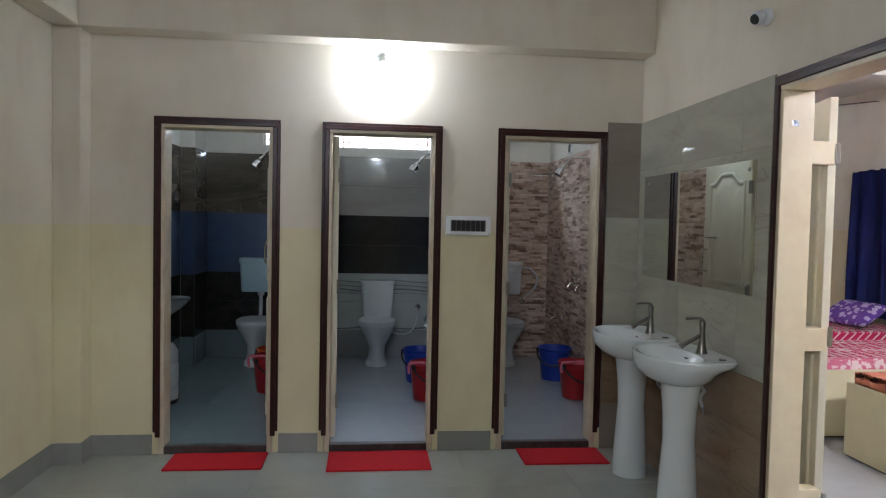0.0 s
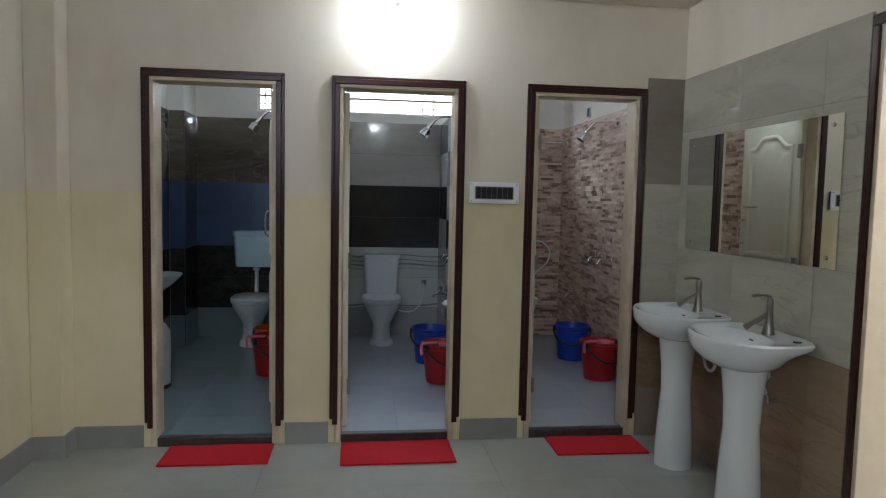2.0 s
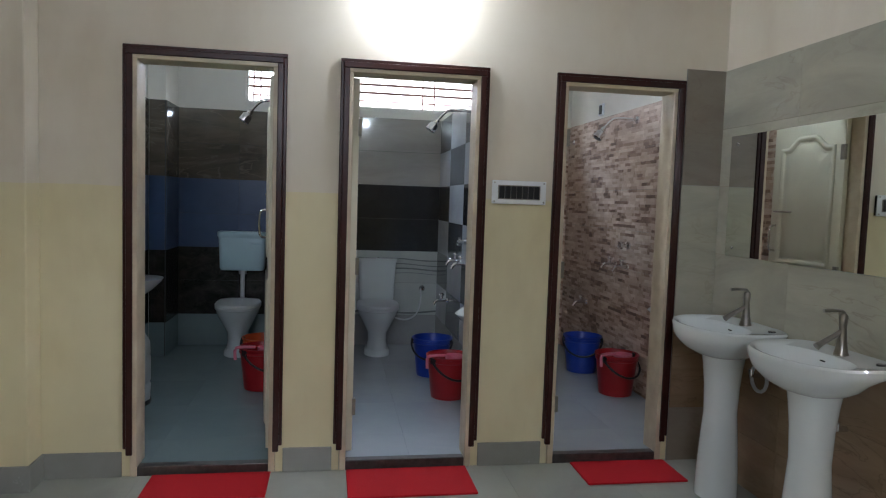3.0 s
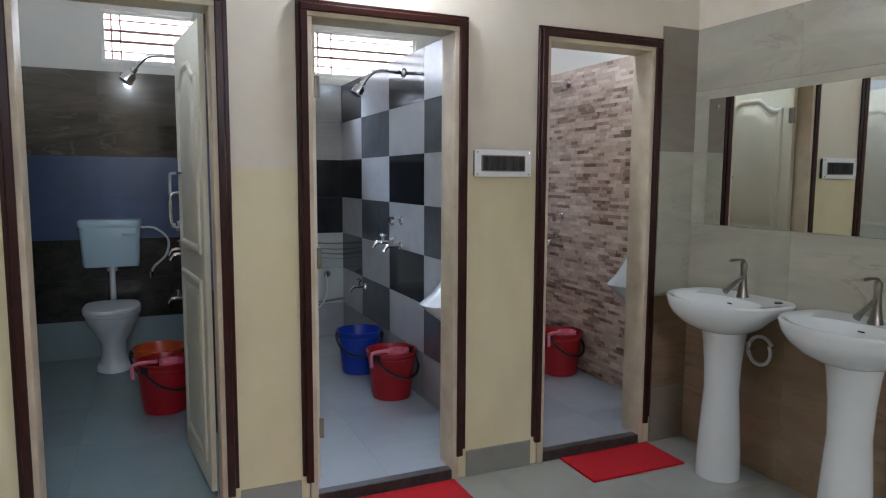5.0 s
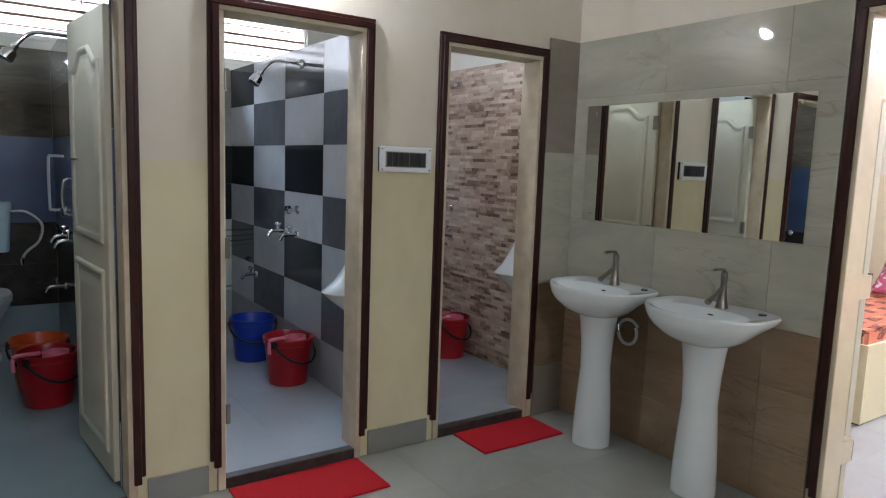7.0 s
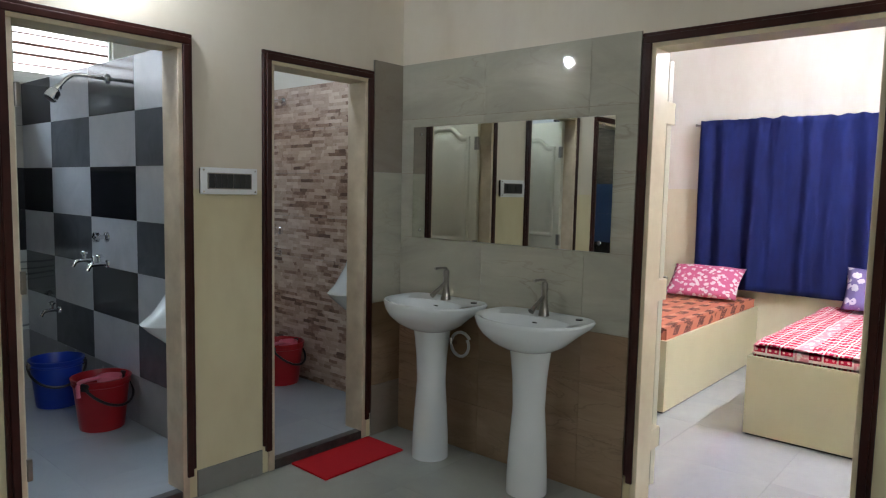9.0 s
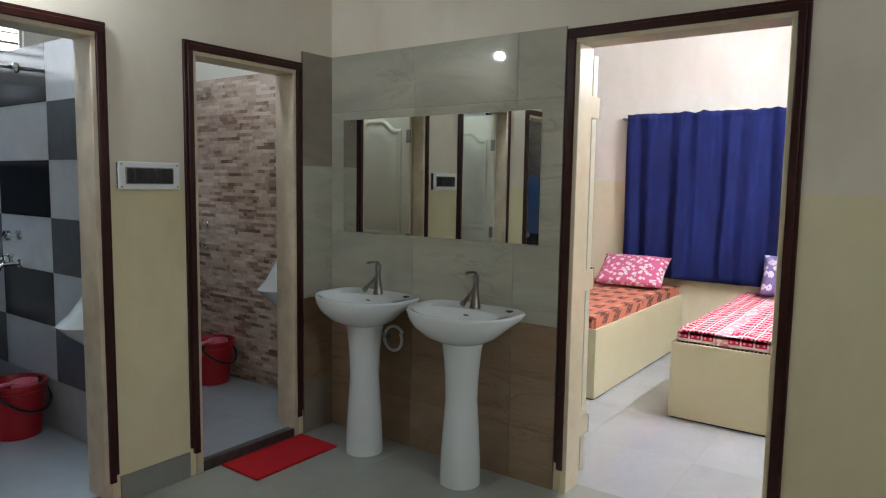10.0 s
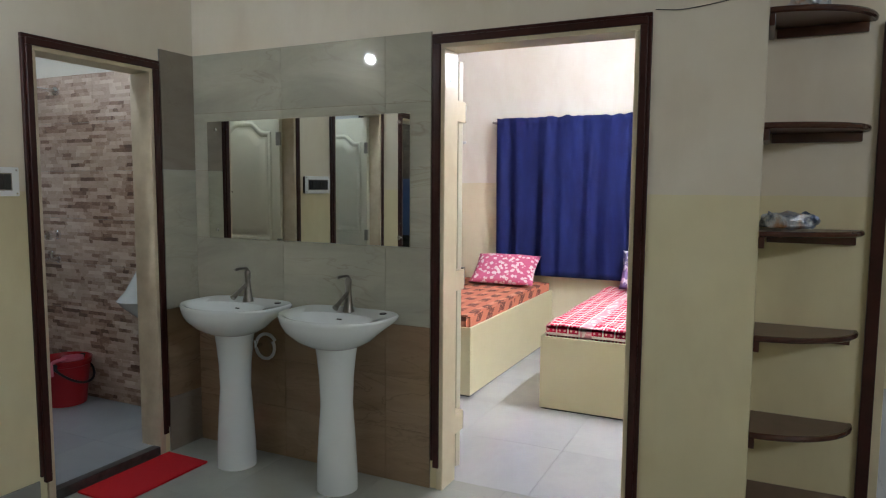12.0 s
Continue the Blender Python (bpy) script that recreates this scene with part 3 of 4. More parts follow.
# ---- vents ----
def vent(name, x0, x1, posts, label):
    ob = thing(name, (0, BACK, VZ[0]), label, "window", "")
    ob["kind"] = "structure"
    h = VZ[1] - VZ[0]
    part("window_frame", boxes(((x0, 0.03, 0), (x1, 0.07, 0.02)), ((x0, 0.03, h - 0.02), (x1, 0.07, h)), ((x0, 0.03, 0.02), (x0 + 0.02, 0.07, h - 0.02)), ((x1 - 0.02, 0.03, 0.02), (x1, 0.07, h - 0.02))), BATH, ob)
    for z, r in ((0.075, 0.005), (0.15, 0.01), (0.225, 0.01), (0.3, 0.005)):
        part("bar", boxes(((x0 + 0.02, 0.042, z - r), (x1 - 0.02, 0.056, z + r)), bevel=0.002), LATTICE, ob)
    for x in posts:
        part("upright", boxes(((x - 0.006, 0.04, 0.02), (x + 0.006, 0.058, h - 0.02))), LATTICE, ob)
    part("window_sill", boxes(((x0 - 0.01, -0.006, -0.022), (x1 + 0.01, 0.03, 0.0)), bevel=0.003), BATH, ob, "pale sill")
    return ob


vent("window_1", *VENTS[0], (-1.09, -1.03, -0.45, -0.34, 0.44, 0.55), "long high vent with salmon painted bars")
structure("backdrop", boxes(((-4, 8.6, 1.6), (5, 8.65, 6.5))), HAZE, "bright hazy daylight outside the vent", "backdrop")


# ---- things ----
def pan(ob, x=0.0):
    """A pedestal toilet pan with its lid, facing -y, its back against y = 0."""
    spec = ((0.0, -0.36, 0.105, 0.16), (0.03, -0.36, 0.1, 0.155), (0.12, -0.35, 0.082, 0.125), (0.2, -0.35, 0.088, 0.14), (0.3, -0.37, 0.14, 0.2), (0.37, -0.385, 0.172, 0.235), (0.4, -0.385, 0.178, 0.24))
    part("pan", loft([oval(0, cy, z, rx, ry, 3.0) for z, cy, rx, ry in spec]), CERAMIC, ob, smooth=True)
    part("foot_plinth", loft([oval(0, -0.35, z, rx, ry, 4) for z, rx, ry in ((0, 0.115, 0.175), (0.035, 0.112, 0.17), (0.05, 0.1, 0.155))]), CERAMIC, ob, smooth=True)
    part("seat", loft([oval(0, -0.385, z, rx, ry, 3.5) for z, rx, ry in ((0.402, 0.182, 0.243), (0.41, 0.186, 0.247), (0.424, 0.184, 0.245))]), PLASTIC, ob, smooth=True)
    part("lid", loft([oval(0, -0.385, z, rx, ry, 3.5) for z, rx, ry in ((0.427, 0.186, 0.246), (0.438, 0.187, 0.247), (0.452, 0.178, 0.238), (0.458, 0.15, 0.21))]), PLASTIC, ob, smooth=True)
    for s in (-1, 1):
        part("bolt_cap", lathe([(0.012, 0), (0.012, 0.008), (0.006, 0.012)], (s * 0.06, -0.46, 0.05), 10), PLASTIC, ob, smooth=True)


def squircle_box(w, d, z0, z1, cy, taper=0.95, lip=0.0):
    return loft([[(x * k, cy + (y - cy) * k, zz) for x, y, zz in rounded_rect(w, d, cy, z)] for z, k in ((z0, taper - 0.04), (z0 + 0.02, taper), (z1 - 0.01, 1.0), (z1, 0.98 + lip))])


def rounded_rect(w, d, cy, z, r=0.035, n=5):
    pts = []
    for sx, sy, a0 in ((1, 1, 0), (-1, 1, 90), (-1, -1, 180), (1, -1, 270)):
        for k in range(n + 1):
            a = radians(a0 + 90 * k / n)
            pts.append((sx * (w / 2 - r) + r * math.cos(a), cy + sy * (d / 2 - r) + r * math.sin(a), z))
    return pts


def high_tank_toilet(at, hose, label, shell=PLASTIC):
    """Pan with a wall-hung plastic cistern above and a flush pipe."""
    ob = thing("toilet", at, label, "toilet")
    pan(ob)
    tank = part("cistern", squircle_box(0.4, 0.18, 0.7, 0.985, -0.1, 0.94), shell, ob, "pale plastic wall-hung cistern", True)
    part("cistern_lid", squircle_box(0.42, 0.195, 0.985, 1.04, -0.1, 1.0), shell, tank, smooth=True)
    part("flush_lever", boxes(((0.08, -0.215, 0.93), (0.17, -0.198, 0.945)), bevel=0.004), shell, tank)
    part("flush_pipe", pipe([(0, -0.09, 0.715), (0, -0.09, 0.5), (0, -0.11, 0.42), (0, -0.17, 0.36)], 0.02), PLASTIC, ob, "white flush pipe", True)
    part("pipe_nut", lathe([(0.034, 0.66), (0.034, 0.71)], (0, -0.09, 0), 14), PLASTIC, ob)
    part("inlet_hose", pipe(bend([(0.2, -0.1, 0.98), (0.3, -0.09, 0.97), (0.39, -0.06, 0.88), (0.37, -0.05, 0.76), (0.29, -0.04, 0.68), (hose, -0.03, 0.62)]), 0.009), PLASTIC, ob, "white inlet hose", True)
    part("angle_valve", pipe([(hose, 0, 0.6), (hose, -0.05, 0.6), (hose, -0.06, 0.64)], 0.013), CHROME, ob, "chrome angle valve", True)
    return ob


high_tank_toilet((-1.15, BACK, FZ), 0.26, "white pedestal toilet with pale aqua high cistern", AQUA)
high_tank_toilet((1.365, BACK, FZ), 0.235, "white pedestal toilet with high cistern on stone-look tiles")
t2 = thing("toilet", (0.045, BACK, FZ), "white close-coupled toilet against white ridged tiles", "toilet")
pan(t2)
tank = part("cistern", loft([[(x * k, y, z) for x, y, zz in rounded_rect(0.36, 0.17, -0.11, 0)] for z, k in ((0.42, 0.8), (0.46, 0.86), (0.8, 0.96))]), CERAMIC, t2, "white china cistern", True)
part("cistern_lid", loft([rounded_rect(0.365, 0.185, -0.112, z) for z in (0.8, 0.83)]), CERAMIC, tank, smooth=True)
part("flush_button", lathe([(0.024, 0.83), (0.022, 0.838)], (0, -0.11, 0), 18), CHROME, tank, "chrome dual flush button", True)
part("supply_hose", pipe(bend([(0.42, -0.03, 0.54), (0.42, -0.05, 0.42), (0.38, -0.08, 0.31), (0.3, -0.1, 0.26), (0.2, -0.12, 0.27), (0.1, -0.15, 0.33)]), 0.008), PLASTIC, t2, "white supply hose", True)
part("stop_valve", lathe([(0.028, 0), (0.03, 0.02), (0.018, 0.035)], (0, 0, 0), 16), CHROME, t2, "round chrome stop valve", True).matrix_local = pose(0.435, 0, 0.54, 90)


def bucket(at, colour, label, mug=False, handle=-60, lean=0.0):
    """A tapered plastic bucket with rim and hanging bail."""
    ob = thing("bucket", at, label, "bucket", "washroom buckets", handle)
    part("tub", lathe([(0.112, 0), (0.118, 0.004), (0.122, 0.03), (0.15, 0.285), (0.158, 0.287), (0.16, 0.3), (0.152, 0.302), (0.147, 0.285), (0.116, 0.012)], cap=(True, True)), colour, ob, smooth=True)
    part("rim_band", lathe([(0.149, 0.258), (0.155, 0.262), (0.155, 0.27), (0.151, 0.274)], cap=(False, False)), colour, ob, smooth=True)
    pts = [(0.16 * math.cos(a), -0.03 - 0.13 * math.sin(a), 0.275 - 0.125 * math.sin(a)) for a in [math.pi * k / 20 for k in range(21)]]
    part("bail", pipe(pts, 0.008, 8), DARK, ob, "black bail handle", True)
    for s in (-1, 1):
        part("ear", boxes(((s * 0.15 - 0.012, -0.05, 0.25), (s * 0.15 + 0.012, -0.01, 0.295)), bevel=0.004), DARK, ob, "black handle ear")
    if mug:
        m = thing("mug", (at[0] + 0.0, at[1] - 0.01, at[2] + 0.2), "pink plastic bath mug hooked inside the bucket", "mug", "pink mugs", -20)
        part("cup", lathe([(0.055, 0), (0.062, 0.1), (0.066, 0.1), (0.062, 0.004)], (0.04, 0.0, 0.0), 20), PINK, m, smooth=True)
        part("handle", pipe(bend([(-0.02, -0.06, 0.106), (-0.09, -0.12, 0.112), (-0.12, -0.15, 0.105), (-0.122, -0.155, 0.06), (-0.12, -0.152, 0.03)]), 0.011), PINK, m, smooth=True)
    return ob


bucket((0.458, 5.38, FZ), RED, "red plastic bucket on the pale washroom floor", True, 25)
bucket((0.43, 5.98, FZ), BLUE, "blue plastic bucket by the checkered tiles", False, -15)
bucket((1.711, 5.4, FZ), RED, "red plastic bucket by the stone-look tiles", True, 20)
bucket((1.7, 6.06, FZ), BLUE, "blue plastic bucket in the corner", False, -20)
bucket((-0.84, 5.66, FZ), RED, "dark red plastic bucket on the teal floor", True, 35)
bucket((-0.86, 5.99, FZ), ORANGE, "orange-red plastic bucket by the brown tiles", False, -10)


def wall_shower(at, label, reach=0.27):
    """An arm from a wall on its +x side, with a flange and a tilted head."""
    ob = thing("shower", at, label, "shower", "wall showers")
    part("flange", lathe([(0.03, 0), (0.028, 0.01), (0.012, 0.018)], (0, 0, 0), 18), CHROME, ob, smooth=True).matrix_local = pose(0, 0, 0, 0, -90)
    part("arm", pipe(bend([(0, 0, 0), (-reach * 0.45, 0, 0.002), (-reach * 0.68, 0, -0.004), (-reach * 0.82, 0, -0.028), (-reach, 0, -0.085)]), 0.011), CHROME, ob, smooth=True)
    part("head", lathe([(0.011, 0.02), (0.018, 0.012), (0.02, 0.0), (0.017, -0.012), (0.026, -0.02), (0.034, -0.03), (0.037, -0.075), (0.034, -0.079)], (0, 0, 0), 20), CHROME, ob, smooth=True).matrix_local = pose(-reach, 0, -0.085, 0, 34)
    part("spray_face", lathe([(0.033, -0.0785), (0.03, -0.083), (0.004, -0.084)], (0, 0, 0), 20), DARK, ob, "dark spray face", True).matrix_local = pose(-reach, 0, -0.085, 0, 34)
    return ob


wall_shower((P1[0] - 0.012, 5.62, 2.06), "chrome shower arm on brown marble tiles")
wall_shower((P2[0] - 0.012, 5.6, 2.06), "chrome shower arm on checkered tiles")
wall_shower((P3[0] - 0.012, 5.6, 2.066), "chrome shower arm on stone-look tiles")


def bib_tap(at, label, group="bib taps"):
    """A wall tap on a +x wall with lever top and downturned spout."""
    ob = thing("tap", at, label, "tap", group)
    part("flange", lathe([(0.026, 0), (0.024, 0.008), (0.012, 0.014)], (0, 0, 0), 16), CHROME, ob, smooth=True).matrix_local = pose(0, 0, 0, 0, -90)
    part("spout", pipe(bend([(0, 0, 0), (-0.06, 0, 0.002), (-0.1, 0, -0.005), (-0.12, 0, -0.035)]), [0.013] * 13 + [0.012] * 6), CHROME, ob, smooth=True)
    part("handle", lathe([(0.01, 0), (0.012, 0.03), (0.022, 0.036), (0.022, 0.048), (0.01, 0.055)], (-0.05, 0, 0.008), 14), CHROME, ob, smooth=True)
    return ob


def stop_cock(at):
    ob = thing("stop_cock", at, "round chrome stop cock on washroom tiles", "valve", "stop cocks")
    part("flange", lathe([(0.032, 0), (0.03, 0.01), (0.014, 0.02)], (0, 0, 0), 18), CHROME, ob, smooth=True).matrix_local = pose(0, 0, 0, 0, -90)
    part("knob", lathe([(0.013, 0), (0.014, 0.05), (0.03, 0.055), (0.03, 0.078), (0.014, 0.085)], (0, 0, 0), 18), CHROME, ob, smooth=True).matrix_local = pose(0, 0, 0, 0, -90)
    return ob


for wx, lab in ((P1[0] - 0.012, "chrome bib tap on dark tiles"), (P2[0] - 0.012, "chrome bib tap on checkered tiles"), (P3[0] - 0.012, "chrome bib tap on stone-look tiles")):
    stop_cock((wx, 5.645, 1.12))
    bib_tap((wx, 5.65, 0.955), lab)
    bib_tap((wx, 5.87, 0.96), lab)
    bib_tap((wx, 6.45, 0.565), lab)

hk = thing("towel_rail", (P3[0] - 0.012, 6.95, 2.01), "short chrome hook rail in the tiled corner", "towel rail")
part("rail", pipe([(0, 0, 0), (-0.05, 0, 0), (-0.24, 0.05, 0)], 0.008), CHROME, hk, smooth=True)
part("flange", lathe([(0.025, 0), (0.022, 0.012)], (0, 0, 0), 14), CHROME, hk).matrix_local = pose(0, 0, 0, 0, -90)
rail = thing("grab_rail", (P1[0] - 0.012, 6.35, 1.25), "white looped towel rail on brown tiles", "towel rail")
part("loop", pipe(bend([(0, 0, 0.17), (-0.07, 0, 0.17), (-0.085, 0, 0.14), (-0.085, 0, -0.14), (-0.07, 0, -0.17), (0, 0, -0.17)]), 0.009), PLASTIC, rail, smooth=True)
sb = thing("switch_box", (P3[0], 6.33, 2.235), "small wall switch box above the stone-look tiles", "switch")
part("plate", boxes(((-0.014, -0.05, -0.05), (0, 0.05, 0.05)), bevel=0.003), PLASTIC, sb)
part("rocker", boxes(((-0.02, -0.028, -0.038), (-0.012, 0.028, 0.038)), bevel=0.003), DARK, sb)


def urinal(at, label):
    """A small wall-hung urinal on a +x wall."""
    ob = thing("urinal", at, label, "urinal", "urinals")
    rings = []
    for z, d, w in ((0.0, 0.05, 0.05), (0.06, 0.1, 0.09), (0.16, 0.23, 0.14), (0.2, 0.27, 0.155), (0.205, 0.265, 0.15), (0.25, 0.2, 0.145), (0.36, 0.11, 0.125), (0.46, 0.06, 0.11), (0.5, 0.03, 0.07)):
        rings.append([(-d * max(0.0, math.cos(a)) ** 0.7, w * math.sin(a), z) for a in [math.pi * (k / 18 - 0.5) for k in range(19)]])
    part("bowl", loft(rings), CERAMIC, ob, smooth=True)
    return ob


urinal((P2[0] - 0.012, 4.62, 0.56), "white china corner urinal on checkered tiles")
urinal((P3[0] - 0.012, 4.72, 0.57), "white china urinal on stone-look tiles")
wb = thing("wash_basin", (-1.853, 5.8, 0.66), "small white wall-hung basin in the dark washroom", "basin")
part("bowl", loft([[(ry - y, x, z) for x, y, z in oval(0, 0, zz, rx, ry, 4)] for zz, rx, ry in ((0, 0.08, 0.08), (0.06, 0.15, 0.12), (0.12, 0.2, 0.15), (0.14, 0.21, 0.155))]), CERAMIC, wb, smooth=True)
drum = thing("water_drum", (-1.66, 5.33, FZ), "white rounded plastic drum on the washroom floor", "drum")
part("body", lathe([(0.13, 0), (0.15, 0.01), (0.155, 0.12), (0.147, 0.135), (0.155, 0.15), (0.155, 0.3), (0.147, 0.31), (0.153, 0.325), (0.15, 0.4), (0.12, 0.45), (0.05, 0.47)]), PLASTIC, drum, smooth=True)
part("base_ring", lathe([(0.157, 0.0), (0.16, 0.02), (0.157, 0.03)], cap=(False, False)), DARK, drum, "dark base ring", True)

# the second washroom's white tiles carry raised wavy bands; grey paints in their shadows
BAND_SHADOW = mottled("band_shadow_grey", (0.15, 0.17, 0.17), (0.24, 0.26, 0.26), 6, 0.3, 0, 0.0)
for z, r in ((0.855, 0.006), (0.805, 0.005), (0.762, 0.007), (0.72, 0.003), (0.36, 0.008)):
    line = [(P1[1] + 0.01 + (P2[0] - P1[1] - 0.024) * k / 24, BACK - 0.0125, z + 0.011 * math.sin(k * 0.42 + z * 9)) for k in range(25)]
    tagged(part("tile_listel", pipe(line, r, 8), BAND_SHADOW, smooth=True), "raised wavy band on white tiles, coloured grey as its shadow", "tile trim", "listels", "structure")

# door mats
for x0, x1, y0, y1, rz in ((-1.215, -0.645, 3.955, 4.24, 0), (-0.265, 0.362, 3.9, 4.235, 0.4), (0.945, 1.485, 3.955, 4.24, -0.5)):
    m = tagged(part("door_mat", boxes(((-(x1 - x0) / 2, -(y1 - y0) / 2, 0.0005), ((x1 - x0) / 2, (y1 - y0) / 2, 0.012)), bevel=0.004), MAT), "bright red ribbed door mat before a washroom", "mat", "red door mats")
    m.matrix_world = pose((x0 + x1) / 2, (y0 + y1) / 2, 0, 0, 0, rz)

# switchboard
sw = thing("switchboard", (0.598, WY, 1.467), "grey switchboard with a row of black switches", "switchboard")
part("plate", boxes(((-0.146, -0.024, -0.061), (0.146, -0.016, 0.061)), bevel=0.003), mottled("pale_plate", (0.84, 0.85, 0.86), (0.78, 0.79, 0.8), 9, 0.3), sw)
# black box gives the plate its dark shadow edge
part("back_box", boxes(((-0.142, -0.016, -0.057), (0.142, 0, 0.057)), bevel=0.002), DARK, sw, "back box coloured dark for the shadow round the plate")
part("bezel", boxes(((-0.114, -0.027, -0.037), (0.114, -0.022, 0.037)), bevel=0.002), NICKEL, sw, "grey bezel round the switches")
for k in range(7):
    x = -0.094 + k * 0.0313
    part("rocker_switch", boxes(((x - 0.0145, -0.034 if k % 3 else -0.031, -0.033), (x + 0.0145, -0.025, 0.033)), bevel=0.003), DARK, sw)
for sx in (-1, 1):
    for sz in (-1, 1):
        part("screw", lathe([(0.005, 0), (0.004, 0.004)], (0, 0, 0), 10), CHROME, sw).matrix_local = pose(sx * 0.133, -0.024, sz * 0.049, 90)

# bulb
def wall_lamp(at, rz, glass, label):
    lamp = thing("wall_lamp", at, label, "lamp", "bulb wall lamps", rz)
    part("rose", lathe([(0.045, 0), (0.043, 0.012), (0.02, 0.03)], (0, 0, 0), 20), PLASTIC, lamp, smooth=True).matrix_local = pose(0, 0, 0, 90)
    part("holder", lathe([(0.02, 0.0), (0.024, 0.03), (0.02, 0.07)], (0, 0, 0), 18), PLASTIC, lamp, smooth=True).matrix_local = pose(0, -0.02, 0.0, 128)
    part("bulb", lathe([(0.014, 0.07), (0.024, 0.088), (0.027, 0.105), (0.024, 0.122), (0.013, 0.134), (0.003, 0.137)], (0, 0, 0), 20), glass, lamp, "glowing white bulb", True).matrix_local = pose(0, -0.02, 0.0, 128)


wall_lamp((0.03, WY, 2.5), 0, BULB, "lit round bulb in a white angled wall holder")
for x in (-1.04, 0.02, 1.15):
    wall_lamp((x, WY + WT, 2.45), 180, DIM_BULB, "lit bulb in a white holder over a washroom door")

# loose cable from the bedroom door frame's corner
cb = tagged(part("cable", pipe(bend([(RX - 0.004, 1.79, 2.16), (RX - 0.005, 1.7, 2.15), (RX - 0.004, 1.6, 2.157), (RX - 0.004, 1.48, 2.175), (RX - 0.004, 1.387, 2.2)]), 0.0018, 6), DARK, smooth=True), "thin black cable pinned along the cream wall", "cable")

# camera dome
dome = thing("security_camera", (RX, 2.86, 2.44), "white dome security camera on the wall", "security camera")
part("base", lathe([(0.038, 0), (0.04, 0.016), (0.035, 0.026)], (0, 0, 0), 22), PLASTIC, dome, smooth=True).matrix_local = pose(0, 0, 0, 0, -90)
part("eyeball", lathe([(0.003, -0.034), (0.018, -0.029), (0.029, -0.016), (0.034, 0.0), (0.031, 0.015), (0.024, 0.024)], (0, 0, 0), 22), PLASTIC, dome, smooth=True).matrix_local = pose(-0.045, 0.005, -0.004, 0, -115, 15)
part("lens", lathe([(0.024, 0.0235), (0.021, 0.029), (0.003, 0.03)], (0, 0, 0), 20), RUBBER, dome, "black lens window", True).matrix_local = pose(-0.045, 0.005, -0.004, 0, -115, 15)

# mirror
mw = tagged(part("wall_mirror", boxes(((RX - 0.018, 2.88, 1.17), (RX - 0.0125, 4.148, 1.804)), bevel=0.002), MIRROR), "wide frameless mirror screwed to marble tiles", "mirror")
for y in (2.94, 4.09):
    for z in (1.215, 1.76):
        part("screw_cap", lathe([(0.01, 0), (0.008, 0.005)], (0, 0, 0), 12), CHROME, mw).matrix_local = pose(RX - 0.018, y, z, 0, -90)


# basins
def pedestal_basin(at, label):
    """A D-shaped basin against a +x wall on an hourglass pedestal, with its tap."""
    ob = thing("pedestal_basin", at, label, "basin", "pedestal basins")

    def ring(z, rx, ry, dx, back=5):
        return [((dx + y) * 0.92, x, z) for x, y, zz in oval(0, 0, 0, rx, ry, back, 44)]
    rings = [ring(0.7, 0.1, 0.1, -0.215, 2.2), ring(0.712, 0.135, 0.135, -0.222, 2.3), ring(0.74, 0.185, 0.172, -0.238, 2.4), ring(0.778, 0.23, 0.196, -0.252, 2.6), ring(0.804, 0.257, 0.21, -0.246, 3.2), ring(0.818, 0.27, 0.22, -0.237, 3.9), ring(0.832, 0.279, 0.227, -0.231, 4.5), ring(0.846, 0.284, 0.229, -0.23, 4.6),
             ring(0.855, 0.278, 0.223, -0.23, 4.6), ring(0.853, 0.258, 0.205, -0.234, 3.8), ring(0.846, 0.222, 0.145, -0.282, 2.5), ring(0.81, 0.19, 0.118, -0.285, 2.3), ring(0.775, 0.13, 0.08, -0.285, 2.2), ring(0.765, 0.03, 0.03, -0.285, 2)]
    part("bowl", loft(rings), CERAMIC, ob, smooth=True)
    part("overflow_slot", boxes(((-0.168, -0.012, 0.822), (-0.162, 0.012, 0.827))), RUBBER, ob, "dark overflow slot")
    part("drain", lathe([(0.022, 0.766), (0.02, 0.77)], (-0.262, 0, 0), 16), CHROME, ob, "chrome drain")
    part("pedestal", loft([[(-0.19 + a * r, b * r, z) for a, b in [(math.cos(math.tau * k / 32), math.sin(math.tau * k / 32)) for k in range(32)]]
                           for z, r in ((0, 0.1), (0.02, 0.1), (0.12, 0.097), (0.26, 0.089), (0.42, 0.078), (0.55, 0.083), (0.65, 0.093), (0.71, 0.102))]), CERAMIC, ob, smooth=True)
    tp = part("mixer_tap", lathe([(0.029, 0.846), (0.0285, 0.852), (0.024, 0.868), (0.019, 0.9), (0.0155, 0.94), (0.0145, 0.972), (0.0165, 0.978), (0.0165, 1.006), (0.012, 1.014), (0.005, 1.017)], (-0.085, 0, 0), 22), NICKEL, ob, "brushed steel pillar tap", True)
    part("spout", pipe([(-0.088, 0, 0.945), (-0.12, 0.0, 0.926), (-0.175, 0.0, 0.896), (-0.197, 0, 0.882)], [0.0105, 0.0105, 0.012, 0.015], 14), NICKEL, tp, smooth=True)
    part("lever", pipe(bend([(-0.08, 0, 1.012), (-0.092, 0, 1.024), (-0.135, 0.004, 1.027), (-0.172, 0.004, 1.025)]), [0.006] * 12 + [0.0075] * 7), NICKEL, tp, smooth=True)
    for s in (-1,):
        part("tap_hole_plug", lathe([(0.018, 0.85), (0.016, 0.857)], (-0.075, s * 0.19, 0), 14), DARK, ob, "dark tap-hole plug")
    return ob


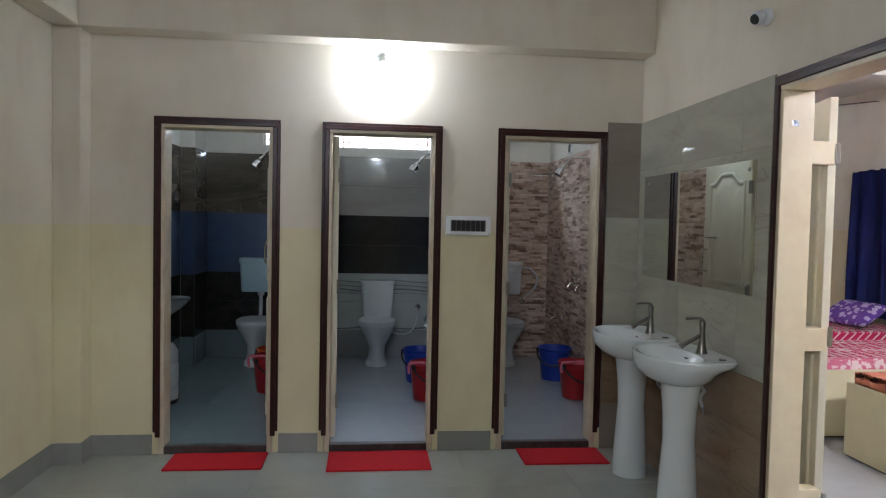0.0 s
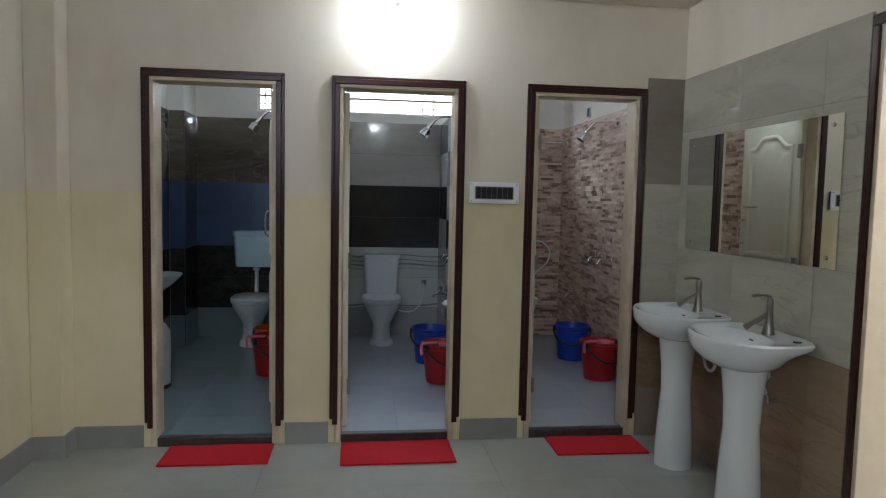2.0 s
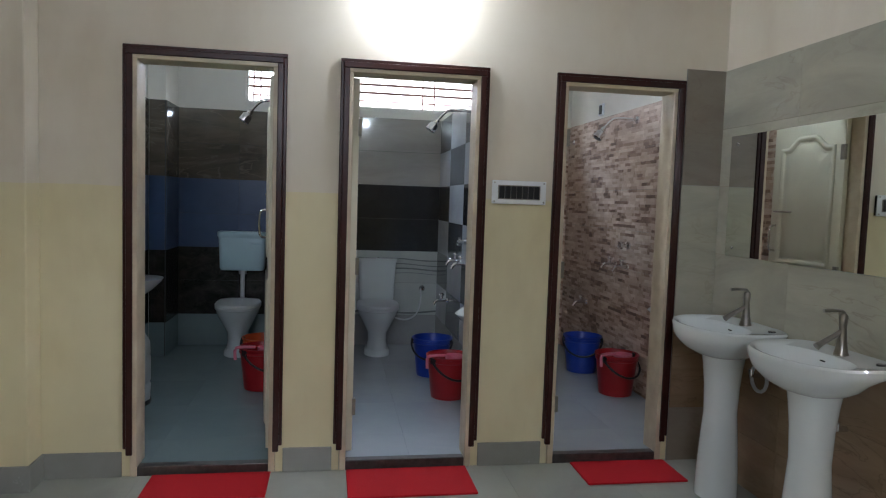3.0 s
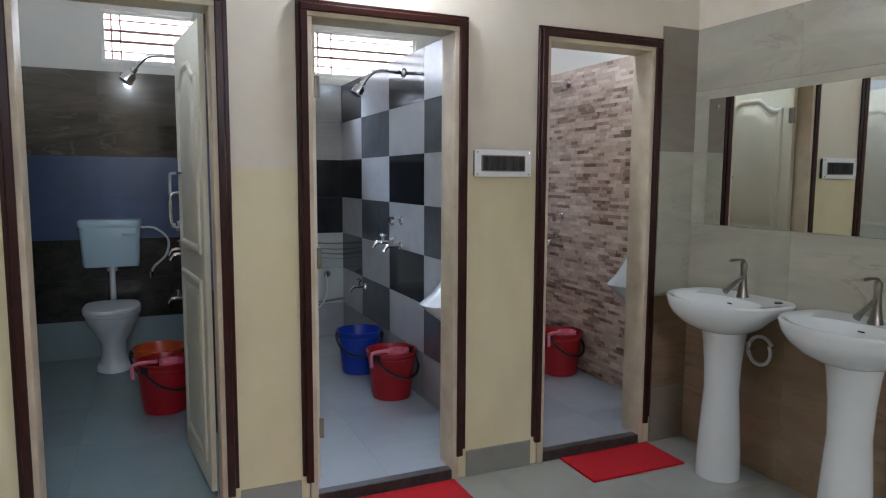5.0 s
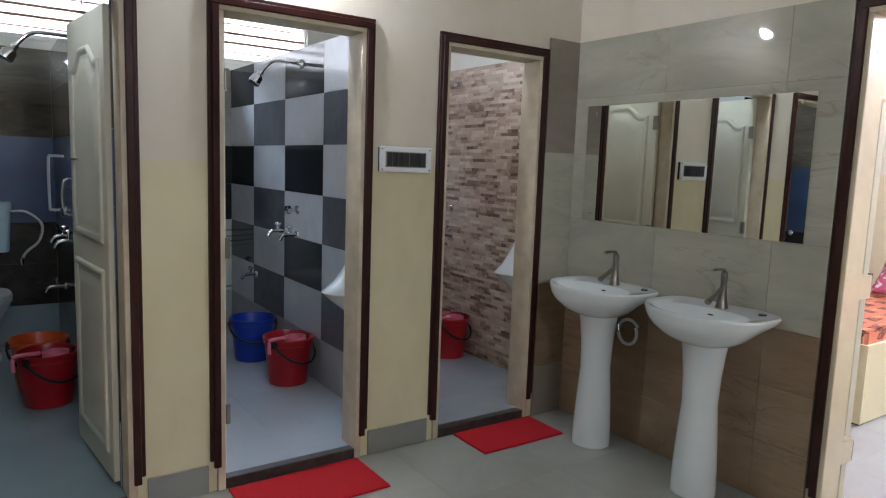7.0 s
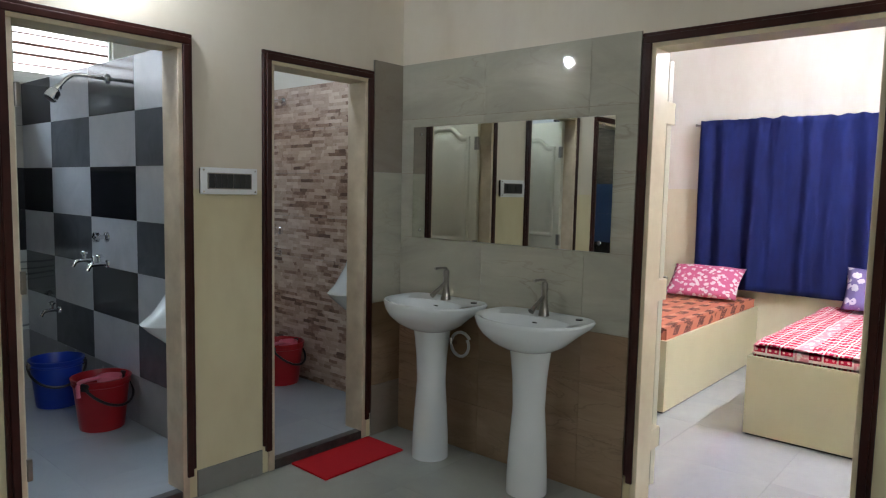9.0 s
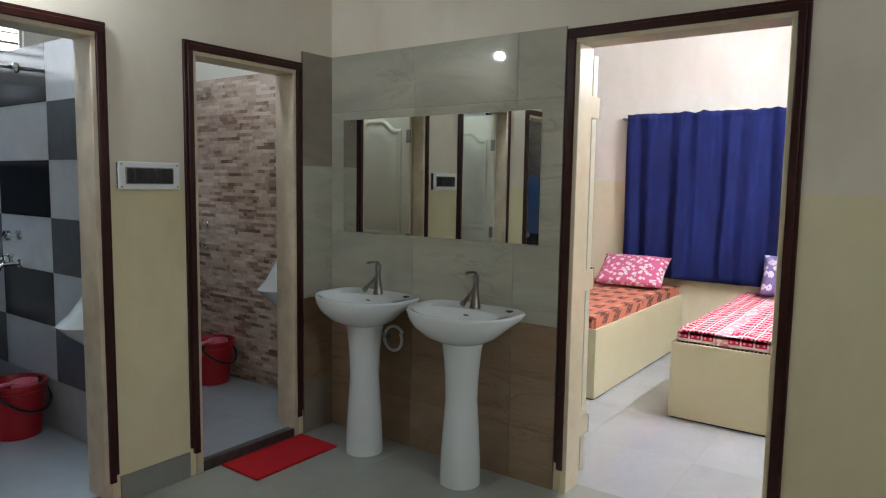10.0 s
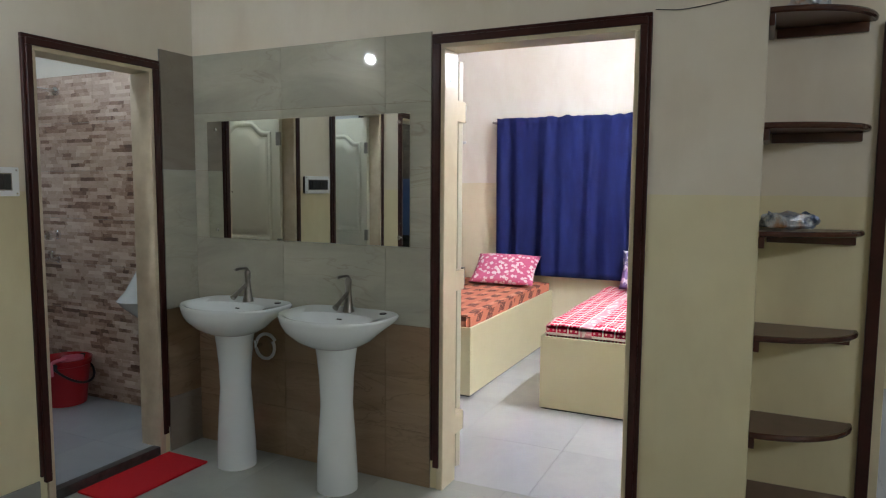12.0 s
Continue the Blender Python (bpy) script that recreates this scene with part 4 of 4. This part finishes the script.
def coiled_hose(ob):
    ring = [(-0.05 + 0.001 * k, -0.075 + 0.066 * math.cos(0.35 * k + 2.6), 0.605 + 0.066 * math.sin(0.35 * k + 2.6)) for k in range(19)]
    part("supply_hose", pipe(ring, 0.0085), PLASTIC, ob, "coiled white supply hose", True)
    part("angle_valve", pipe([(0, -0.01, 0.6), (-0.045, -0.012, 0.6), (-0.05, -0.012, 0.635)], 0.011), CHROME, ob, "chrome angle valve", True)


def short_hose(ob):
    part("supply_hose", pipe(bend([(-0.09, 0.02, 0.72), (-0.06, 0.03, 0.67), (-0.03, 0.06, 0.64), (-0.03, 0.1, 0.6), (-0.035, 0.07, 0.56), (-0.04, 0.04, 0.545)]), 0.0085), PLASTIC, ob, "white supply hose", True)
    part("angle_valve", pipe([(0, 0.04, 0.53), (-0.04, 0.04, 0.53), (-0.045, 0.04, 0.56)], 0.012), CHROME, ob, "chrome angle valve", True)


basin_a = pedestal_basin((RX - 0.012, 3.81, 0), "white pedestal basin with pillar tap by the corner")
basin_b = copy_thing(basin_a, pose(RX - 0.012, 3.178, 0))
coiled_hose(basin_a)
short_hose(basin_b)
tagged(basin_b, "white pedestal basin with pillar tap near the bedroom door")


# ---- corner shelves ----
def corner_shelf(z, top):
    ob = thing("corner_shelf", (RX, 1.385, z), "brown quarter-round corner shelf on wooden battens", "shelf", "corner shelves")
    n = 16
    outline = [(0.298, -0.002), (0.002, -0.002)] + [(0.298 - 0.296 * math.cos(math.pi / 2 * k / n), -0.002 - 0.365 * math.sin(math.pi / 2 * k / n)) for k in range(1, n + 1)]
    part("board", loft([[(x, y, zz) for x, y in outline] for zz in (-0.02, 0.0)]), SHELFTOP, ob, "brown laminate board")
    part("edge_strip", pipe([(x - 0.001, y, -0.01) for x, y in outline[1:]], 0.012, 8), WOOD, ob, "polished red-brown edging", True)
    part("wall_batten", boxes(((0.278, -0.35, -0.06), (0.299, -0.03, -0.021)), bevel=0.002), WOOD, ob)
    part("side_batten", boxes(((0.004, -0.022, -0.065), (0.277, -0.001, -0.021)), bevel=0.002), WOOD, ob)
    return ob


for z in (2.126, 1.706, 1.298, 0.895, 0.51, 0.2):
    corner_shelf(z, z)
pk = tagged(part("plastic_packet", boxes(((-0.06, -0.09, 0), (0.06, 0.09, 0.05)), bevel=0.012), FOIL), "crumpled clear plastic packet on a corner shelf", "packet")
bm = bmesh.new()
bm.from_mesh(pk.data)
bmesh.ops.subdivide_edges(bm, edges=bm.edges, cuts=3, use_grid_fill=True)
for v in bm.verts:
    v.co += Vector((noise.noise(v.co * 30), noise.noise(v.co * 30 + Vector((5, 0, 0))), noise.noise(v.co * 25 + Vector((0, 9, 0))) * 1.3)) * 0.024
lowest = min(v.co.z for v in bm.verts)
for v in bm.verts:
    v.co.z -= lowest
bm.to_mesh(pk.data)
bm.free()
pk.matrix_world = pose(1.91, 1.29, 1.2985, 0, 0, 20)
tagged(copy_thing(pk, pose(1.93, 1.25, 2.1265, 0, 0, 75)), "crumpled clear plastic packet on the top corner shelf")


# ---- bedroom ----
def bed(y0, y1, label, sheet, mlabel, x0=3.12, high=0.49):
    """A cream box bed, with its mattress a thing of its own."""
    ob = thing("bed_box", (x0, y0, 0), label, "bed", "cream box beds")
    w, d = BEDX - 0.012 - x0, y1 - y0
    part("end_panel", boxes(((0, 0, 0.012), (0.02, d, high)), bevel=0.002), BOX, ob)
    for y in (0, d - 0.02):
        part("side_panel", boxes(((0.021, y, 0.012), (w, y + 0.02, high)), bevel=0.002), BOX, ob)
    part("deck", boxes(((0.021, 0.021, high - 0.03), (w, d - 0.021, high - 0.012))), BOX, ob)
    part("plinth", boxes(((0.012, 0.012, 0), (w, d - 0.012, 0.012))), DARK, ob, "dark floor line")
    bm = boxes(((x0 + 0.022, y0 + 0.022, high - 0.012), (BEDX - 0.03, y1 - 0.022, high + 0.075)))
    bmesh.ops.subdivide_edges(bm, edges=bm.edges, cuts=14, use_grid_fill=True)
    for v in bm.verts:
        if v.co.z > high + 0.02:
            v.co.z += 0.012 * noise.noise(Vector((v.co.x * 6, v.co.y * 9, 1)))
        v.co.y += 0.008 * noise.noise(Vector((v.co.x * 9, v.co.z * 6, y0)))
    top = [e for e in bm.edges if e.calc_face_angle(0) > 1.2]
    bmesh.ops.bevel(bm, geom=top, offset=0.022, segments=3, affect="EDGES")
    tagged(part("mattress", bm, sheet, smooth=True), mlabel, "mattress", "mattresses")
    return ob


bed(1.76, 2.655, "cream laminate box bed beside the aisle", SHEET_RED, "mattress under a red and white checked sheet")
bed(3.155, 4.055, "cream laminate box bed under the curtain", SHEET_ORANGE, "mattress under a salmon sheet with dark bars")
bed(4.4, 5.25, "cream laminate box bed behind the open door", SHEET_PINK, "mattress under a crimson patchwork sheet", 3.2)
bed(5.62, 6.5, "cream laminate box bed by the far wall", SHEET_PINK, "mattress under a crimson patchwork sheet", 3.2)


def pillow(at, w, d, rot, material, label):
    n, m = 18, 14
    def height(u, v):
        return max(0.0, (1 - abs(u) ** 3.2) * (1 - abs(v) ** 3.2)) ** 0.55
    bm = bmesh.new()
    grid = {}
    for side in (1, -1):
        for i in range(n + 1):
            for j in range(m + 1):
                u, v = 2 * i / n - 1, 2 * j / m - 1
                pinch = 1 - 0.06 * (1 - abs(u) ** 2) * abs(v) ** 4 - 0.06 * (1 - abs(v) ** 2) * abs(u) ** 4
                h = 0.06 * height(u, v) * (1 + 0.25 * noise.noise(Vector((u * 2, v * 2, at[1]))))
                rim = i in (0, n) or j in (0, m)
                if side < 0 and rim:
                    grid[side, i, j] = grid[1, i, j]
                else:
                    grid[side, i, j] = bm.verts.new((u * w / 2 * pinch, v * d / 2 * pinch, 0.0 if rim else side * h))
        for i in range(n):
            for j in range(m):
                q = [grid[side, i, j], grid[side, i + 1, j], grid[side, i + 1, j + 1], grid[side, i, j + 1]]
                bm.faces.new(q if side > 0 else q[::-1])
    ob = tagged(part("pillow", bm, material, smooth=True), label, "pillow", "pillows")
    ob.matrix_world = pose(*at, *rot)
    return ob


pillow((4.72, 3.5, 0.71), 0.4, 0.6, (0, -36, 4), PILLOW_PINK, "pink pillow with white flowers on the salmon bed")
pillow((4.86, 2.2, 0.75), 0.36, 0.55, (0, -62, 0), PILLOW_GREY, "violet and white printed pillow on the checked bed")
pillow((4.68, 6.05, 0.69), 0.38, 0.58, (0, -30, 8), PILLOW_PURPLE, "purple paisley pillow on the crimson bed")


def curtain(y0, y1, z0, z1, label, seed):
    ob = thing("curtain", (BEDX - 0.06, 0, 0), label, "curtain", "navy curtains")
    bm = bmesh.new()
    ny, nz = 150, 24
    rows = []
    for k in range(nz + 1):
        f = k / nz
        r = []
        for i in range(ny + 1):
            u = i / ny
            y = y0 + (y1 - y0) * u
            fold = math.sin(u * 46 + 2.6 * noise.noise(Vector((u * 5, seed, 0)))) * 0.35 + 1.0 * noise.noise(Vector((u * 13, seed, f * 0.7)))
            gather = math.sin(u * 170) * 0.006 * max(0, 1 - f * 12)
            z = z1 - (z1 - z0) * f + (0.018 * noise.noise(Vector((u * 20, seed, 3))) if k == 0 else 0.012 * fold * f)
            r.append(bm.verts.new((-0.05 - 0.075 * fold * (0.45 + 0.55 * f) + gather, y + 0.02 * f * noise.noise(Vector((u * 4, f * 2, seed))), z)))
        rows.append(r)
    for a, b in zip(rows, rows[1:]):
        for i in range(ny):
            bm.faces.new((a[i], a[i + 1], b[i + 1], b[i]))
    c = part("cloth", bm, CURTAIN, ob, smooth=True)
    s = c.modifiers.new("thickness", "SOLIDIFY")
    s.thickness = 0.003
    part("rod", pipe([(-0.02, y0 - 0.06, z1 - 0.035), (-0.02, y1 + 0.06, z1 - 0.035)], 0.007), NICKEL, ob, smooth=True)
    for y in (y0 - 0.05, y1 + 0.05):
        part("rod_bracket", boxes(((-0.025, y - 0.006, z1 - 0.045), (0.06, y + 0.006, z1 - 0.025))), NICKEL, ob)
    return ob


curtain(2.1, 3.7, 0.63, 2.11, "navy blue cotton curtain over the bedroom window", 1.0)
curtain(5.1, 6.53, 0.63, 2.11, "navy blue cotton curtain beside the far beds", 4.0)
so = thing("wall_socket", (BEDX, 4.1, 1.9), "small white wall socket high on the bedroom wall", "socket")
part("plate", boxes(((-0.012, -0.03, -0.012), (0, 0.03, 0.012)), bevel=0.003), PLASTIC, so)

fan = thing("ceiling_fan", (3.86, 5.8, 2.6), "dark brown ceiling fan at rest", "fan")
part("motor", lathe([(0.05, -0.05), (0.1, -0.03), (0.11, 0.02), (0.06, 0.06), (0.02, 0.08)]), BROWN, fan, smooth=True)
part("down_rod", pipe([(0, 0, 0.07), (0, 0, 0.35)], 0.012), BROWN, fan, smooth=True)
for a in (-51, 69, 189):
    b = part("blade", boxes(((0.1, -0.06, -0.005), (0.63, 0.06, 0.003)), bevel=0.002), BROWN, fan)
    b.matrix_local = pose(0, 0, 0, 8, 0, a)
# unseen tube, added as a source for the bedroom's brightness
tl = thing("tube_light", (3.4, BEDY0, 2.45), "unseen fluorescent tube added to brighten the bedroom", "lamp")
part("batten", boxes(((-0.62, 0, -0.025), (0.62, 0.045, 0.025)), bevel=0.004), PLASTIC, tl)
part("tube", pipe([(-0.6, 0.07, 0), (0.6, 0.07, 0)], 0.014), FILL_TUBE, tl, "glowing white fill tube", True)
for x in (-0.61, 0.61):
    part("tube_holder", boxes(((x - 0.01, 0.045, -0.02), (x + 0.01, 0.09, 0.02)), bevel=0.003), PLASTIC, tl)
bag = thing("blue_cloth", (4.685, 0.93, 0.0), "dark blue curtain hanging in the side room", "curtain")
part("cloth", loft([[(-0.02 - 0.02 * math.sin(k * 0.9), -0.2 + 0.4 * k / 20, z) for k in range(21)] + [(-0.005, 0.2 - 0.4 * k / 20, z) for k in range(21)] for z in (1.05, 2.0)]), CURTAIN, bag)


# ---- tiles, joints recessed ----
TILE_MESH = {}


def tile(parent, lo, hi, axis, material):
    """One tile; axis is the way it faces. Alike tiles share a mesh."""
    size = tuple(round(b - a, 4) for a, b in zip(lo, hi))
    key = (size, material.name)
    if key not in TILE_MESH:
        me = bpy.data.meshes.new("tile")
        bm = boxes((tuple(-s / 2 for s in size), tuple(s / 2 for s in size)))
        bm.to_mesh(me)
        bm.free()
        me.materials.append(material)
        TILE_MESH[key] = me
    ob = new("tile", TILE_MESH[key])
    ob.parent = parent
    ob.location = [(a + b) / 2 for a, b in zip(lo, hi)]
    return ob


J, JF = 0.001, 0.0004


TANGROUT = mottled("tan_grout", (0.34, 0.29, 0.22), (0.28, 0.24, 0.18), 8, 0.7)
DARKGROUT = mottled("dark_grout", (0.06, 0.065, 0.07), (0.09, 0.09, 0.09), 8, 0.8)


def tile_wall(name, axis, face, side, u0, u1, us, bands, pick, label, grout=GROUT):
    """Tiles on a wall whose face lies at `face`; side -1 or 1: the way out of the wall. us: joints along the wall; bands: levels from the floor up."""
    t = 0.01
    a, b = sorted((face, face + side * 0.006))
    if axis == "x":
        bed_lo, bed_hi = (a, u0, bands[0]), (b, u1, bands[-1])
    else:
        bed_lo, bed_hi = (u0, a, bands[0]), (u1, b, bands[-1])
    ob = structure(name, boxes((bed_lo, bed_hi)), grout, label, "wall tiling")
    a, b = sorted((face + side * 0.0062, face + side * (t + 0.0015)))
    cuts = [u0, *[u for u in us if u0 + 0.01 < u < u1 - 0.01], u1]
    for i, (c0, c1) in enumerate(zip(cuts, cuts[1:])):
        for j, (z0, z1) in enumerate(zip(bands, bands[1:])):
            m = pick(i, j)
            if axis == "x":
                tile(ob, (a, c0 + J, z0 + J), (b, c1 - J, z1 - J), axis, m)
            else:
                tile(ob, (c0 + J, a, z0 + J), (c1 - J, b, z1 - J), axis, m)
    return ob


ROWS7 = (FZ, 0.33, 0.635, 0.935, 1.235, 1.545, 1.855, 2.16)
YCUT = (4.62, 5.25, 5.88, 6.52)
# first washroom: teal row, dark stone, navy, brown marble
pick1 = lambda i, j: (DARKFLOOR, UMBRA, UMBRA, NAVY, NAVY, BROWN_M, BROWN_M)[j]
tile_wall("tiling_first_north", "y", BACK, -1, -1.728, P1[0] - 0.012, (-1.2,), ROWS7, pick1, "dark stone, navy and brown marble tiles", DARKGROUT)
tile_wall("tiling_first_east", "x", P1[0], -1, WY + WT + 0.01, BACK, YCUT, ROWS7, pick1, "dark stone, navy and brown marble tiles", DARKGROUT)
tile_wall("tiling_first_west", "x", -1.865, 1, WY + WT + 0.01, 6.638, YCUT, ROWS7, pick1, "dark stone, navy and brown marble tiles", DARKGROUT)
tile_wall("tiling_first_pillar_front", "y", 6.65, -1, -1.865 + 0.012, -1.728, (), ROWS7, pick1, "dark stone, navy and brown marble tiles", DARKGROUT)
tile_wall("tiling_first_pillar_side", "x", -1.728, 1, 6.64, BACK - 0.012, (), ROWS7, pick1, "dark stone, navy and brown marble tiles", DARKGROUT)
# second: grey row, white, black, beige; checkered side
pick2 = lambda i, j: (GREYROW, WHITE_TILE, WHITE_TILE, BLACK, BLACK, BEIGE, BEIGE)[j]
tile_wall("tiling_second_north", "y", BACK, -1, P1[1], P2[0] - 0.012, (), ROWS7, pick2, "white, black and beige glazed tiles", DARKGROUT)


def checks(i, j):
    if j == 0:
        return GREYROW
    row = 6 - j
    if (i + row) % 2 == 0:
        return BLACK if row % 2 == 0 else SLATE
    return LIGHT


tile_wall("tiling_second_east", "x", P2[0], -1, WY + WT + 0.01, BACK, YCUT, ROWS7, checks, "black, slate and light grey checkered tiles")
tile_wall("tiling_second_west", "x", P1[1], 1, WY + WT + 0.01, BACK - 0.012, YCUT, ROWS7, checks, "black, slate and light grey checkered tiles")
# third: stacked stone print
tile_wall("tiling_third_north", "y", BACK, -1, P2[1] + 0.012, P3[0] - 0.012, (1.3,), ROWS7, lambda i, j: STONE_X, "brown stacked-stone print tiles")
tile_wall("tiling_third_east", "x", P3[0], -1, WY + WT + 0.01, BACK, YCUT, ROWS7, lambda i, j: STONE_Y, "brown stacked-stone print tiles")
tile_wall("tiling_third_west", "x", P2[1], 1, WY + WT + 0.01, BACK - 0.012, YCUT, ROWS7, lambda i, j: STONE_Y, "brown stacked-stone print tiles")
# basin corner
tile_wall("tiling_basin_wall", "x", RX, -1, 2.775, WY - 0.012, (3.02, 3.64), (0.0, 0.27, 0.53, 0.79, 1.17, 1.54, 1.85, 2.165), lambda i, j: (TAN, TAN, TAN, PALE, PALE, PALE, PALE)[j], "pale and tan marble-look wall tiles", TANGROUT)
tile_wall("tiling_basin_return", "y", WY, -1, 1.515, RX, (), (0.0, 0.3, 0.79, 1.54, 2.165), lambda i, j: (UMBER, TAN, PALE, UMBER)[j], "umber and pale marble-look tile strip")


def tile_floor(parent, x0, x1, y0, y1, size, z, material):
    nx, ny = math.ceil((x1 - x0) / size), math.ceil((y1 - y0) / size)
    for i in range(nx):
        for j in range(ny):
            a, b = x0 + i * size, y1 - j * size
            tile(parent, (a + JF, max(b - size, y0) + JF, z - 0.008), (min(a + size, x1) - JF, b - JF, z), "z", material)


tile_floor(floor, LX, RX + EW, -2.2, WY, 0.61, 0.0, FLOOR)
tile_floor(floor, RX + EW, 2.18, -2.2, BEDY0 - 0.13, 0.61, 0.0, FLOOR)
tile_floor(floor_bedroom, RX + EW, BEDX, BEDY0 - 0.13, BEDY1, 0.61, 0.0, BEDFLOOR)
tile_floor(floor_bedroom, 2.18, 4.7, -2.2, BEDY0 - 0.13, 0.61, 0.0, BEDFLOOR)
for ob, x0, x1, mat in bath_floors:
    tile_floor(ob, x0, x1, WY + 0.047, BACK, 0.61, FZ, mat)
